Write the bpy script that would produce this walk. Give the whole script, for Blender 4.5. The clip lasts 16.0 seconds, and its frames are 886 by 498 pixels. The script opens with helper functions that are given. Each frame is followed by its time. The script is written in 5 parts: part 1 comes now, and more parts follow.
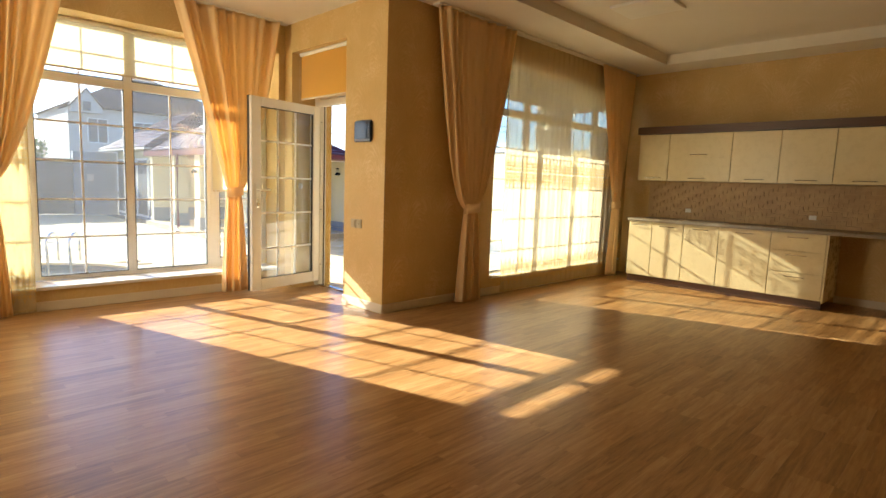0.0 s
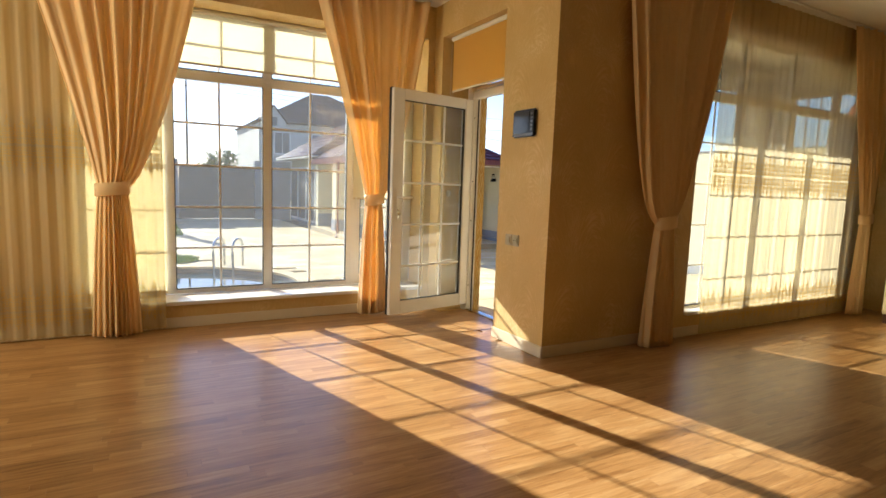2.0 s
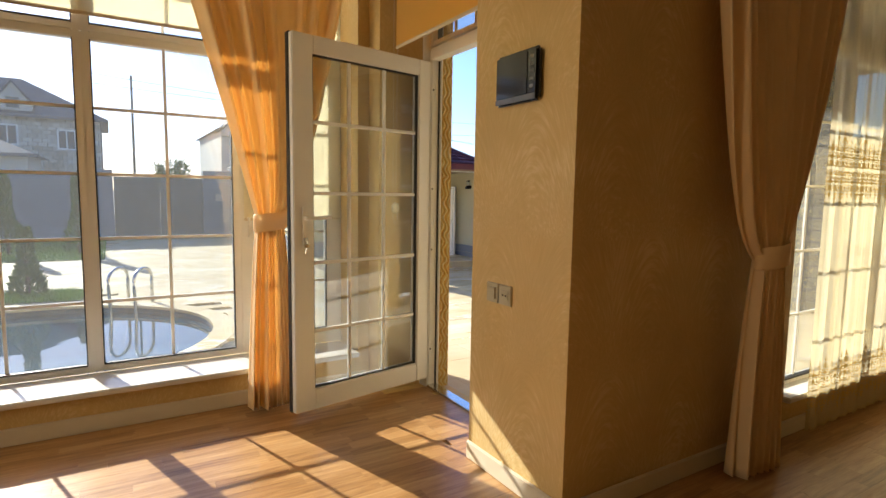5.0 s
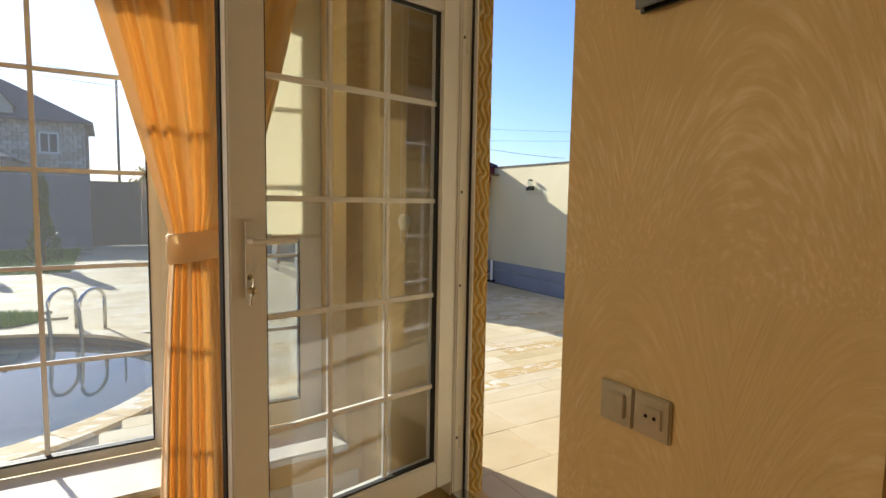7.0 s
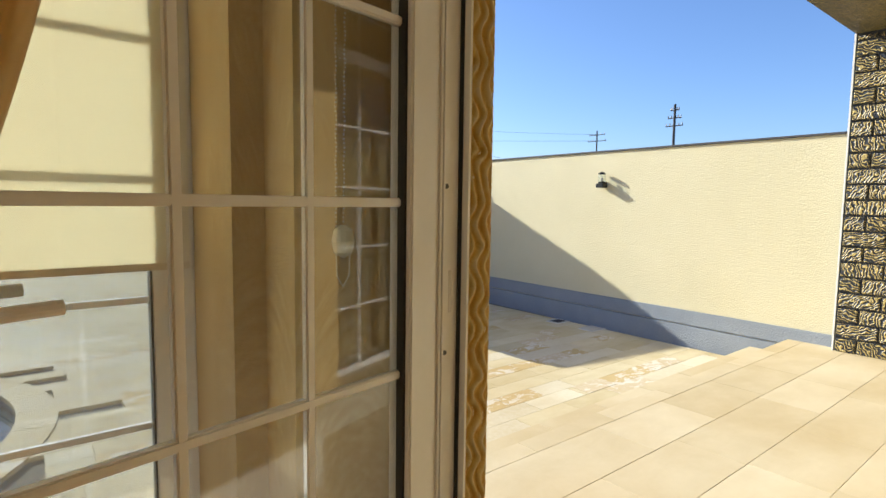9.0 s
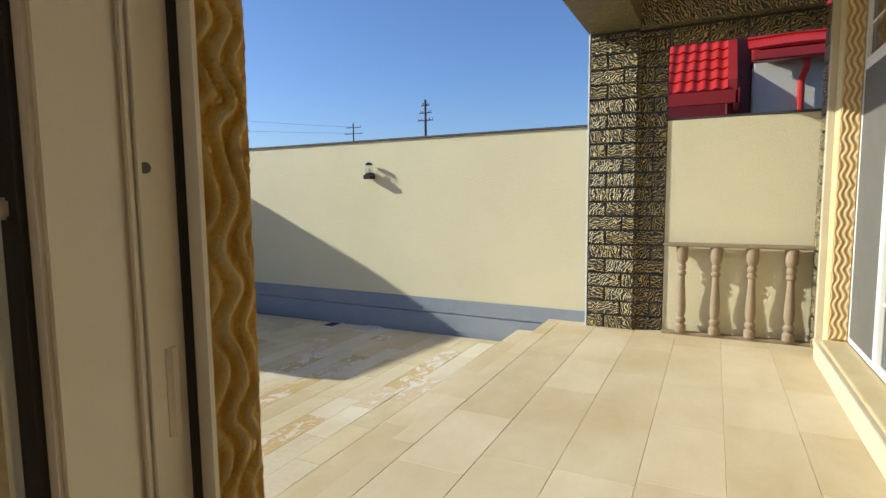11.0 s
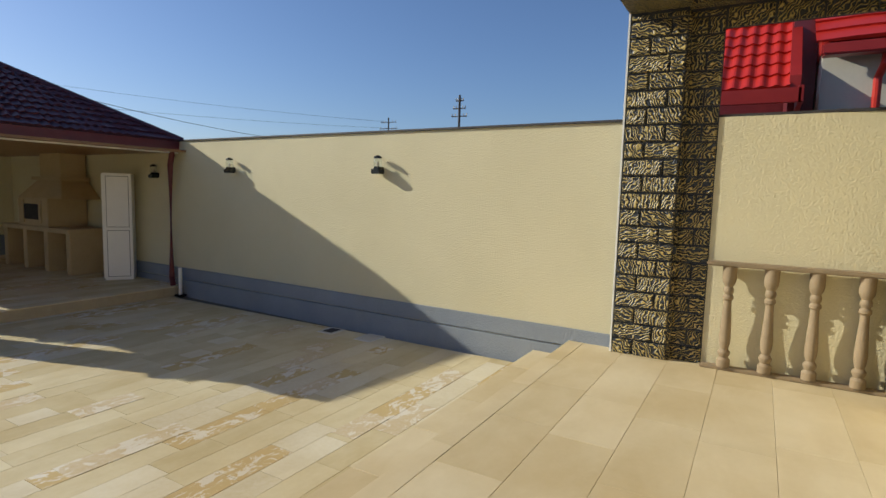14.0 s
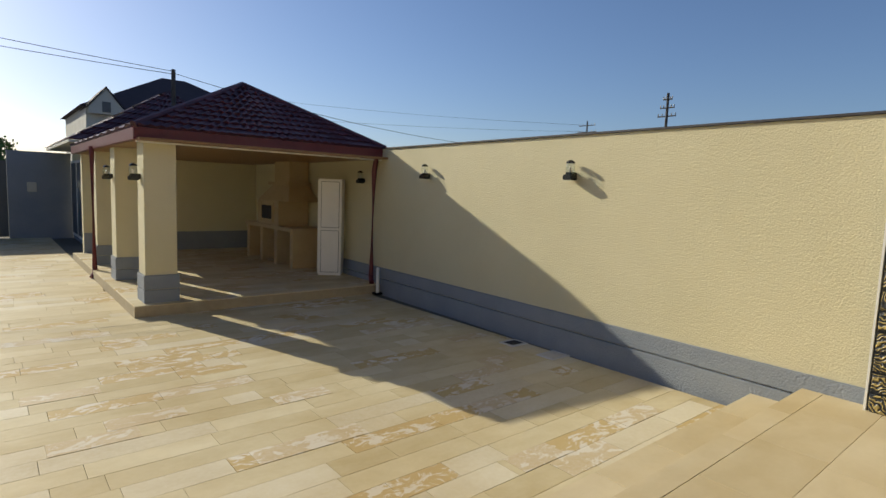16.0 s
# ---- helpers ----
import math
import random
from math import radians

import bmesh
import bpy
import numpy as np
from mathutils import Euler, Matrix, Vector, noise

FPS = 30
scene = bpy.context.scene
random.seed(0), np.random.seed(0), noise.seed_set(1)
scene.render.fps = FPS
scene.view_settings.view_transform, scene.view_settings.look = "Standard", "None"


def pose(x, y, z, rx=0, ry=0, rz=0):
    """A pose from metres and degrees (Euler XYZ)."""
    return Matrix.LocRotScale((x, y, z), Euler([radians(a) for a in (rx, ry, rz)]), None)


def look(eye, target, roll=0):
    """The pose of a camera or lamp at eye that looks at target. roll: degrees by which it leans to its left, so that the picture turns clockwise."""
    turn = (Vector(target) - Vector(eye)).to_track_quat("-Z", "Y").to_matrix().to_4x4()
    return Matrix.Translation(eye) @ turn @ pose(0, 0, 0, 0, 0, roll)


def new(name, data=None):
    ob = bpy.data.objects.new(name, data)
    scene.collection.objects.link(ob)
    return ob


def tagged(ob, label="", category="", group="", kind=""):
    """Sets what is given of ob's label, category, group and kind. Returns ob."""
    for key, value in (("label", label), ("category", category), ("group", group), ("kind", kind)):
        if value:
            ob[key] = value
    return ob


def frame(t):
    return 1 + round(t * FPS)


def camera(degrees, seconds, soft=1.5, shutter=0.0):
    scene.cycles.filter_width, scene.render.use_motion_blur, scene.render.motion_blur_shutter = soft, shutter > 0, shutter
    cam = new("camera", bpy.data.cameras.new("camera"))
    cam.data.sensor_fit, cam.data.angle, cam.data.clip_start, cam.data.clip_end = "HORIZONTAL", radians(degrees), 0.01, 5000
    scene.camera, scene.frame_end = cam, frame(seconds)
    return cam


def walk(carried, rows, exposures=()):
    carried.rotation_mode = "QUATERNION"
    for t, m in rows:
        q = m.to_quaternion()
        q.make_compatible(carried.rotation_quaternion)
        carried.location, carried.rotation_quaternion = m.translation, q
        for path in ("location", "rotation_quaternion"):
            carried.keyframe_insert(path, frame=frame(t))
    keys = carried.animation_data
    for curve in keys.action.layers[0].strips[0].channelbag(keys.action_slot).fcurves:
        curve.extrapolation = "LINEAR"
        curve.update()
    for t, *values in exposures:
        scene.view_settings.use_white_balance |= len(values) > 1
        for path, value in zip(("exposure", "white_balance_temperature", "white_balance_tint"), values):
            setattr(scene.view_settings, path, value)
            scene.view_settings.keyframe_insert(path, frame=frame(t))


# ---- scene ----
cam = camera(78.1, 16.0)
PATH = [
    (0, (-3.248, -4.025, 1.259), (-1.838, -2.626, 1.023), 2.1),
    (0.5, (-3.091, -3.815, 1.268), (-1.831, -2.281, 1.027), 1.9),
    (1, (-2.943, -3.61, 1.265), (-1.807, -1.983, 1.016), 1.7),
    (1.5, (-2.782, -3.368, 1.272), (-1.75, -1.671, 1.035), 1.8),
    (2, (-2.578, -3.085, 1.25), (-1.613, -1.348, 1.019), 2.0),
    (2.5, (-2.392, -2.809, 1.26), (-1.436, -1.065, 1.048), 1.6),
    (3, (-2.189, -2.537, 1.258), (-1.265, -0.775, 1.052), 1.4),
    (3.5, (-1.993, -2.269, 1.252), (-1.068, -0.508, 1.041), 1.4),
    (4, (-1.825, -1.971, 1.267), (-0.82, -0.253, 1.065), 0.7),
    (4.5, (-1.642, -1.724, 1.261), (-0.605, -0.027, 1.045), 0.6),
    (4.7, (-1.558, -1.619, 1.268), (-0.521, 0.079, 1.059), 0.8),
    (6.8, (-0.968, -0.43, 1.258), (0.064, 1.274, 1.077), 1.0),
    (7, (-0.924, -0.302, 1.263), (0.12, 1.394, 1.087), 1.0),
    (7.5, (-0.805, -0.024, 1.258), (0.255, 1.662, 1.074), 0.6),
    (8, (-0.667, 0.238, 1.266), (0.401, 1.92, 1.092), 0.9),
    (8.2, (-0.626, 0.327, 1.263), (0.453, 2.002, 1.089), 0.9),
    (10.3, (-0.234, 0.941, 1.264), (1.416, 2.057, 1.091), -0.2),
    (10.5, (-0.195, 0.984, 1.279), (1.498, 2.034, 1.099), -0.5),
    (11, (-0.05, 1.06, 1.268), (1.734, 1.943, 1.074), -0.6),
    (11.5, (0.113, 1.126, 1.269), (1.977, 1.824, 1.073), -0.8),
    (12, (0.227, 1.16, 1.255), (2.141, 1.711, 1.065), -0.9),
    (12.5, (0.325, 1.161, 1.257), (2.252, 1.66, 1.06), -0.7),
    (13, (0.476, 1.153, 1.275), (2.367, 1.776, 1.08), -0.4),
    (13.5, (0.581, 1.13, 1.288), (2.396, 1.946, 1.088), 0.8),
    (14, (0.645, 1.135, 1.281), (2.369, 2.129, 1.079), 1.6),
    (14.5, (0.715, 1.166, 1.275), (2.341, 2.312, 1.068), 1.8),
    (15, (0.805, 1.22, 1.288), (2.338, 2.49, 1.094), 2.1),
    (15.5, (0.88, 1.284, 1.287), (2.299, 2.681, 1.094), 2.3),
    (16, (0.927, 1.296, 1.307), (2.205, 2.821, 1.099), 2.2),
]
walk(cam, [(t, look(eye, target, roll)) for t, eye, target, roll in PATH],
     [(0, 2.12, 6400, 8), (1.0, 1.8, 6400, 8), (2.0, 1.55, 6400, 9), (3.0, 1.2, 6400, 9), (3.5, 1.1, 6400, 9), (4.0, 1.22, 6400, 9), (4.5, 1.32, 6400, 9), (7.0, 0.90, 6400, 9), (7.5, 0.90, 6400, 9), (8.2, 1.1, 6500, 8), (10.3, 0.33, 6200, 6), (11.0, 0.33, 6200, 6), (12.0, -0.04, 6350, 6), (13.5, -0.08, 6650, 6), (15.0, 0.14, 7100, 6), (16, -0.06, 7250, 6)])

# ---- world and sun ----
SUN = Vector((0.312, -1.0, -0.493)).normalized()
world = bpy.data.worlds.new("world")
scene.world = world
world.use_nodes = True
wn = world.node_tree.nodes
sky = wn.new("ShaderNodeTexSky")
sky.sky_type, sky.sun_disc = "NISHITA", False
sky.sun_elevation = math.asin(-SUN.z)
sky.sun_rotation = math.atan2(-SUN.x, -SUN.y)
sky.air_density, sky.dust_density, sky.ozone_density = 1.0, 0.8, 6.0
tint = wn.new("ShaderNodeMix")
tint.data_type, tint.blend_type = "RGBA", "MULTIPLY"
tint.inputs[0].default_value = 1.0
tint.inputs[7].default_value = (1.04, 0.985, 1.08, 1)
world.node_tree.links.new(sky.outputs[0], tint.inputs[6])
world.node_tree.links.new(tint.outputs[2], wn["Background"].inputs[0])
wn["Background"].inputs[1].default_value = 0.115
sun = new("sun", bpy.data.lights.new("sun", "SUN"))
sun.data.energy, sun.data.angle, sun.data.color = 4.8, radians(0.6), (1.0, 0.955, 0.84)
sun.rotation_mode = "QUATERNION"
sun.rotation_quaternion = SUN.to_track_quat("-Z", "Y")


def fill_light(name, at, target, width, height, watts):
    """Added warm fill lamp in the opening of an assumed window, out of the walk's view."""
    ob = new(name, bpy.data.lights.new(name, "AREA"))
    ob.data.shape, ob.data.size, ob.data.size_y = "RECTANGLE", width, height
    ob.data.energy, ob.data.color = watts, (1.0, 0.87, 0.60)
    ob.matrix_basis = look(at, target)
    return ob


# added to lift the room's brightness; no source is seen on this side
fill_light("window_light_side", (-5.35, 0.85, 1.65), (0, 0.85, 1.65), 1.55, 1.45, 26)

# ---- building helpers ----
def thing(name, label="", category="", group="", kind="", at=(0, 0, 0), rz=0):
    ob = new(name)
    ob.matrix_basis = pose(*at, 0, 0, rz)
    return tagged(ob, label, category, group, kind)


def part(name, bm, material, parent=None, label="", smooth=False):
    me = bpy.data.meshes.new(name)
    bm.to_mesh(me)
    bm.free()
    for m in (material if isinstance(material, (list, tuple)) else [material]):
        me.materials.append(m)
    if smooth:
        me.polygons.foreach_set("use_smooth", [True] * len(me.polygons))
    ob = new(name, me)
    if parent is not None:
        ob.parent = parent
    return tagged(ob, label)


def box(x0, x1, y0, y1, z0, z1, bev=0.0, bm=None):
    """A box between the given bounds, with bevelled edges, added to bm."""
    bm = bm or bmesh.new()
    m = Matrix.LocRotScale(((x0 + x1) / 2, (y0 + y1) / 2, (z0 + z1) / 2), None, (abs(x1 - x0), abs(y1 - y0), abs(z1 - z0)))
    vs = bmesh.ops.create_cube(bm, size=1, matrix=m)["verts"]
    if bev:
        es = list({e for v in vs for e in v.link_edges})
        bmesh.ops.bevel(bm, geom=es, offset=bev, segments=2, affect="EDGES")
    return bm


def prism(pts, axis, a, b, bm=None):
    """Extrudes a polygon along axis ('x', 'y', 'z') from a to b. pts give the two other coordinates in order."""
    bm = bm or bmesh.new()
    def put(p, d):
        return {"x": (d, p[0], p[1]), "y": (p[0], d, p[1]), "z": (p[0], p[1], d)}[axis]
    lo = [bm.verts.new(put(p, a)) for p in pts]
    hi = [bm.verts.new(put(p, b)) for p in pts]
    n = len(pts)
    bm.faces.new(lo[::-1])
    bm.faces.new(hi)
    for i in range(n):
        bm.faces.new((lo[i], lo[(i + 1) % n], hi[(i + 1) % n], hi[i]))
    bmesh.ops.recalc_face_normals(bm, faces=bm.faces)
    return bm


def tube(points, r, seg=8, bm=None, cap=True):
    """A round bar along a line of points."""
    bm = bm or bmesh.new()
    pts = [Vector(p) for p in points]
    rings = []
    for i, p in enumerate(pts):
        d = (pts[min(i + 1, len(pts) - 1)] - pts[max(i - 1, 0)]).normalized()
        q = d.to_track_quat("Z", "Y")
        rings.append([bm.verts.new(p + q @ Vector((r * math.cos(k * math.tau / seg), r * math.sin(k * math.tau / seg), 0))) for k in range(seg)])
    for a, b in zip(rings, rings[1:]):
        for k in range(seg):
            bm.faces.new((a[k], a[(k + 1) % seg], b[(k + 1) % seg], b[k]))
    if cap:
        bm.faces.new(rings[0][::-1])
        bm.faces.new(rings[-1])
    return bm


def turned(profile, seg=16, at=(0, 0, 0), bm=None):
    """A turned shape from (radius, height) pairs."""
    bm = bm or bmesh.new()
    rings = []
    for r, z in profile:
        rings.append([bm.verts.new((at[0] + r * math.cos(k * math.tau / seg), at[1] + r * math.sin(k * math.tau / seg), at[2] + z)) for k in range(seg)])
    for a, b in zip(rings, rings[1:]):
        for k in range(seg):
            bm.faces.new((a[k], a[(k + 1) % seg], b[(k + 1) % seg], b[k]))
    bm.faces.new(rings[0][::-1])
    bm.faces.new(rings[-1])
    return bm


# ---- materials ----
class Nodes:
    """A short way to wire a node material."""
    def __init__(self, name):
        self.m = bpy.data.materials.new(name)
        self.m.use_nodes = True
        self.t = self.m.node_tree
        self.b = self.t.nodes["Principled BSDF"]
        self.o = self.t.nodes["Material Output"]

    def add(self, kind, **sets):
        n = self.t.nodes.new(kind)
        for k, v in sets.items():
            n.inputs[k].default_value = v
        return n

    def link(self, a, b):
        self.t.links.new(a, b)

    def math(self, op, a, b=None):
        n = self.t.nodes.new("ShaderNodeMath")
        n.operation = op
        for i, v in enumerate((a, b)):
            if v is None:
                continue
            if isinstance(v, (int, float)):
                n.inputs[i].default_value = v
            else:
                self.link(v, n.inputs[i])
        return n.outputs[0]

    def ramp(self, fac, stops):
        n = self.t.nodes.new("ShaderNodeValToRGB")
        els = n.color_ramp.elements
        while len(els) < len(stops):
            els.new(0.5)
        for e, (p, c) in zip(els, stops):
            e.position, e.color = p, (*c, 1)
        self.link(fac, n.inputs[0])
        return n.outputs[0]

    def mix(self, fac, a, b, mode="MIX"):
        n = self.t.nodes.new("ShaderNodeMix")
        n.data_type, n.blend_type = "RGBA", mode
        for i, v in ((0, fac), (6, a), (7, b)):
            if isinstance(v, (int, float)):
                n.inputs[i].default_value = v
            elif isinstance(v, tuple):
                n.inputs[i].default_value = (*v, 1)
            else:
                self.link(v, n.inputs[i])
        return n.outputs[2]

    def coords(self, scale=(1, 1, 1), kind="Object"):
        c = self.t.nodes.new("ShaderNodeTexCoord")
        if kind == "World":
            g = self.t.nodes.new("ShaderNodeNewGeometry")
            src = g.outputs["Position"]
        else:
            src = c.outputs[kind]
        mp = self.t.nodes.new("ShaderNodeMapping")
        mp.inputs["Scale"].default_value = scale
        self.link(src, mp.inputs["Vector"])
        return mp.outputs[0]

    def noise(self, vec, scale, detail=4, rough=0.6, dist=0.0):
        n = self.add("ShaderNodeTexNoise", Scale=scale, Detail=detail, Roughness=rough, Distortion=dist)
        self.link(vec, n.inputs["Vector"])
        return n.outputs["Fac"]

    def bump(self, h, strength, dist=0.01):
        n = self.add("ShaderNodeBump", Strength=strength, Distance=dist)
        self.link(h, n.inputs["Height"])
        self.link(n.outputs[0], self.b.inputs["Normal"])


def surf(name, dark, light, scale=3.0, rough=0.6, fine=60.0, bump=0.2, dist=0.004, metal=0.0, spec=0.5, per_piece=0.0, stretch=(1, 1, 1), contrast=0.25, detail=6):
    """Plain surface with large stains, fine grain and relief."""
    n = Nodes(name)
    v = n.coords(stretch, "World")
    big = n.noise(v, scale, 5, 0.6, 0.3)
    small = n.noise(v, fine, detail, 0.7 if detail > 3 else 0.5)
    f = n.math("ADD", n.math("MULTIPLY", big, 0.7), n.math("MULTIPLY", small, 0.3))
    if per_piece:
        o = n.t.nodes.new("ShaderNodeObjectInfo")
        g = n.t.nodes.new("ShaderNodeNewGeometry")
        r = n.math("FRACT", n.math("ADD", o.outputs["Random"], g.outputs["Random Per Island"]))
        f = n.math("ADD", f, n.math("MULTIPLY", n.math("SUBTRACT", r, 0.5), per_piece))
    c = n.ramp(f, [(0.5 - contrast, dark), (0.5 + contrast, light)])
    n.link(c, n.b.inputs["Base Color"])
    n.b.inputs["Metallic"].default_value = metal
    n.b.inputs["Specular IOR Level"].default_value = spec
    n.link(n.math("ADD", n.math("MULTIPLY", small, 0.16), rough - 0.08), n.b.inputs["Roughness"])
    if bump:
        n.bump(small, bump, dist)
    return n.m


M = {}
M["pvc"] = surf("white_pvc", (0.79, 0.78, 0.74), (0.86, 0.85, 0.82), 4, 0.32, 30, 0.03)
M["seal"] = surf("black_rubber_seal", (0.015, 0.015, 0.015), (0.03, 0.03, 0.03), 4, 0.6)
M["ceiling"] = surf("ceiling_paint", (0.74, 0.70, 0.62), (0.80, 0.76, 0.69), 1.2, 0.75, 80, 0.05)
M["base"] = surf("cream_baseboard", (0.66, 0.58, 0.44), (0.74, 0.66, 0.52), 5, 0.35, 40, 0.04)
M["sill"] = surf("white_marble_sill", (0.66, 0.63, 0.58), (0.80, 0.78, 0.74), 5, 0.22, 25, 0.02)
M["stucco"] = surf("cream_stucco", (0.62, 0.56, 0.365), (0.70, 0.635, 0.43), 1.1, 0.85, 72, 0.52, 0.010, detail=3)
M["plinth"] = surf("grey_plinth_render", (0.20, 0.23, 0.27), (0.30, 0.33, 0.37), 1.5, 0.8, 60, 0.7, 0.011, detail=3)
M["cap"] = surf("dark_coping", (0.03, 0.03, 0.035), (0.07, 0.06, 0.06), 6, 0.6)


def flaked(name, dark, light, share):
    """Sandstone; a share of the pieces has brown flakes and pale deposits."""
    n = Nodes(name)
    v = n.coords((1, 1, 1), "World")
    vs = n.coords((0.9, 1.7, 1), "World")
    o = n.t.nodes.new("ShaderNodeObjectInfo")
    g = n.t.nodes.new("ShaderNodeNewGeometry")
    r = n.math("FRACT", n.math("ADD", o.outputs["Random"], g.outputs["Random Per Island"]))
    big = n.noise(vs, 2.2, 5, 0.6, 0.4)
    small = n.noise(v, 32, 6, 0.7)
    f = n.math("ADD", n.math("MULTIPLY", big, 0.75), n.math("MULTIPLY", small, 0.25))
    f = n.math("ADD", f, n.math("MULTIPLY", n.math("SUBTRACT", r, 0.5), 0.34))
    c = n.ramp(f, [(0.22, dark), (0.78, light)])
    spots = n.noise(vs, 6.0, 9, 0.72, 0.8)
    worn = n.math("GREATER_THAN", n.math("FRACT", n.math("MULTIPLY", r, 17.0)), 1 - share)
    brown = n.math("MULTIPLY", worn, n.math("GREATER_THAN", n.noise(v, 40, 5, 0.7), 0.36))
    lime = n.math("MULTIPLY", n.math("GREATER_THAN", n.math("FRACT", n.math("MULTIPLY", r, 29.0)), 1 - share), n.math("MULTIPLY", small, 0.75))
    pale = n.math("MAXIMUM", n.math("MULTIPLY", worn, n.math("LESS_THAN", spots, 0.47)), lime)
    c = n.mix(n.math("MULTIPLY", brown, 0.7), c, (0.52, 0.36, 0.14))
    c = n.mix(n.math("MULTIPLY", pale, 0.8), c, (0.74, 0.71, 0.64))
    haze = n.ramp(n.noise(v, 0.9, 4, 0.6), [(0.35, (0.88, 0.83, 0.74)), (0.65, (1.0, 1.0, 1.0))])
    c = n.mix(1.0, c, haze, "MULTIPLY")
    n.link(c, n.b.inputs["Base Color"])
    n.b.inputs["Specular IOR Level"].default_value = 0.3
    n.link(n.math("ADD", n.math("MULTIPLY", small, 0.25), 0.55), n.b.inputs["Roughness"])
    n.bump(n.math("ADD", n.math("MULTIPLY", small, 0.5), n.math("MULTIPLY", n.math("MULTIPLY", worn, spots), 1.2)), 0.3, 0.004)
    return n.m


M["sandstone"] = flaked("sandstone_paving", (0.52, 0.425, 0.24), (0.70, 0.62, 0.43), 0.18)
M["worn"] = flaked("worn_flaking_sandstone", (0.46, 0.35, 0.17), (0.70, 0.61, 0.43), 1.0)
M["terrace"] = flaked("terrace_slab", (0.56, 0.46, 0.285), (0.69, 0.595, 0.415), 0.0)
M["joint"] = surf("paving_joint", (0.34, 0.28, 0.18), (0.46, 0.38, 0.26), 8, 0.9)
M["trim"] = surf("cream_stone_trim", (0.50, 0.44, 0.31), (0.62, 0.56, 0.41), 3, 0.55, 40, 0.15)
M["carved"] = surf("carved_limestone", (0.23, 0.17, 0.10), (0.36, 0.27, 0.17), 5, 0.7, 50, 0.4)
M["maroon"] = surf("dark_maroon_roof_tile", (0.045, 0.014, 0.022), (0.10, 0.03, 0.042), 3, 0.42, 30, 0.2)
M["maroon_metal"] = surf("maroon_metal", (0.10, 0.012, 0.018), (0.16, 0.025, 0.03), 5, 0.35)
M["red"] = surf("red_roof_tile", (0.38, 0.014, 0.008), (0.54, 0.032, 0.018), 2, 0.35, 20, 0.1)
M["wood_soffit"] = surf("varnished_soffit", (0.20, 0.10, 0.04), (0.34, 0.19, 0.08), 4, 0.4, 30, 0.1, stretch=(0.3, 6, 1))
M["steel"] = surf("stainless_steel", (0.55, 0.55, 0.55), (0.70, 0.70, 0.70), 8, 0.2, 90, 0.02, metal=1.0)
M["brass"] = surf("satin_brass_plate", (0.40, 0.33, 0.20), (0.55, 0.46, 0.30), 8, 0.35, 90, 0.03, metal=0.7)
M["black"] = surf("glossy_black_plastic", (0.008, 0.008, 0.009), (0.02, 0.02, 0.02), 6, 0.12, 60, 0.0)
M["grey_gloss"] = surf("dark_grey_gloss_plastic", (0.10, 0.10, 0.10), (0.16, 0.16, 0.155), 6, 0.22, 60, 0.0)
M["grey_metal"] = surf("grey_gate_metal", (0.06, 0.065, 0.07), (0.12, 0.125, 0.13), 2, 0.5, 30, 0.1)
M["grey_wall"] = surf("grey_yard_wall", (0.17, 0.19, 0.22), (0.27, 0.29, 0.33), 1, 0.85, 30, 0.5, 0.01)
M["block"] = surf("limestone_block", (0.42, 0.38, 0.31), (0.66, 0.61, 0.52), 2, 0.85, 20, 0.4, 0.01, per_piece=0.5)
M["slate"] = surf("grey_sheet_roof", (0.07, 0.075, 0.09), (0.13, 0.135, 0.155), 1, 0.55, 10, 0.1)
M["pale"] = surf("pale_render", (0.44, 0.42, 0.37), (0.57, 0.55, 0.49), 0.8, 0.85, 20, 0.3)
M["wire"] = surf("black_cable", (0.01, 0.01, 0.01), (0.02, 0.02, 0.02), 3, 0.6)
M["pole"] = surf("weathered_pole_wood", (0.05, 0.045, 0.04), (0.11, 0.10, 0.09), 5, 0.9)
M["cream_gloss"] = surf("cream_gloss_cabinet", (0.68, 0.59, 0.37), (0.74, 0.65, 0.43), 1, 0.28, 10, 0.0, spec=0.3)
M["brown_wood"] = surf("dark_brown_cabinet_wood", (0.05, 0.022, 0.012), (0.12, 0.055, 0.03), 6, 0.35, 40, 0.1, stretch=(1, 0.2, 4))
M["worktop"] = surf("speckled_worktop", (0.16, 0.13, 0.10), (0.36, 0.31, 0.24), 40, 0.25, 120, 0.05)
M["mosaic"] = surf("relief_backsplash_tile", (0.34, 0.20, 0.08), (0.62, 0.42, 0.20), 5, 0.45, 40, 0.1, per_piece=0.18, contrast=0.4)
M["oven"] = surf("barbecue_stone", (0.44, 0.33, 0.18), (0.56, 0.43, 0.25), 3, 0.8, 30, 0.4)
M["plum"] = surf("dark_plum_roof", (0.022, 0.014, 0.02), (0.045, 0.03, 0.04), 2, 0.85, 10, 0.1)
M["soot"] = surf("sooty_brick", (0.02, 0.018, 0.016), (0.06, 0.05, 0.045), 5, 0.95)
M["lawn_soil"] = surf("lawn_soil", (0.06, 0.10, 0.02), (0.10, 0.15, 0.035), 5, 0.95)
M["grass"] = surf("grass_blades", (0.10, 0.22, 0.02), (0.22, 0.40, 0.04), 3, 0.6, 20, 0.0, per_piece=0.4)
M["leaf"] = surf("conifer_leaf", (0.025, 0.075, 0.015), (0.08, 0.17, 0.035), 6, 0.6, 30, 0.0, per_piece=0.6)
M["bark"] = surf("bark", (0.06, 0.04, 0.03), (0.12, 0.09, 0.06), 10, 0.9, 40, 0.5)
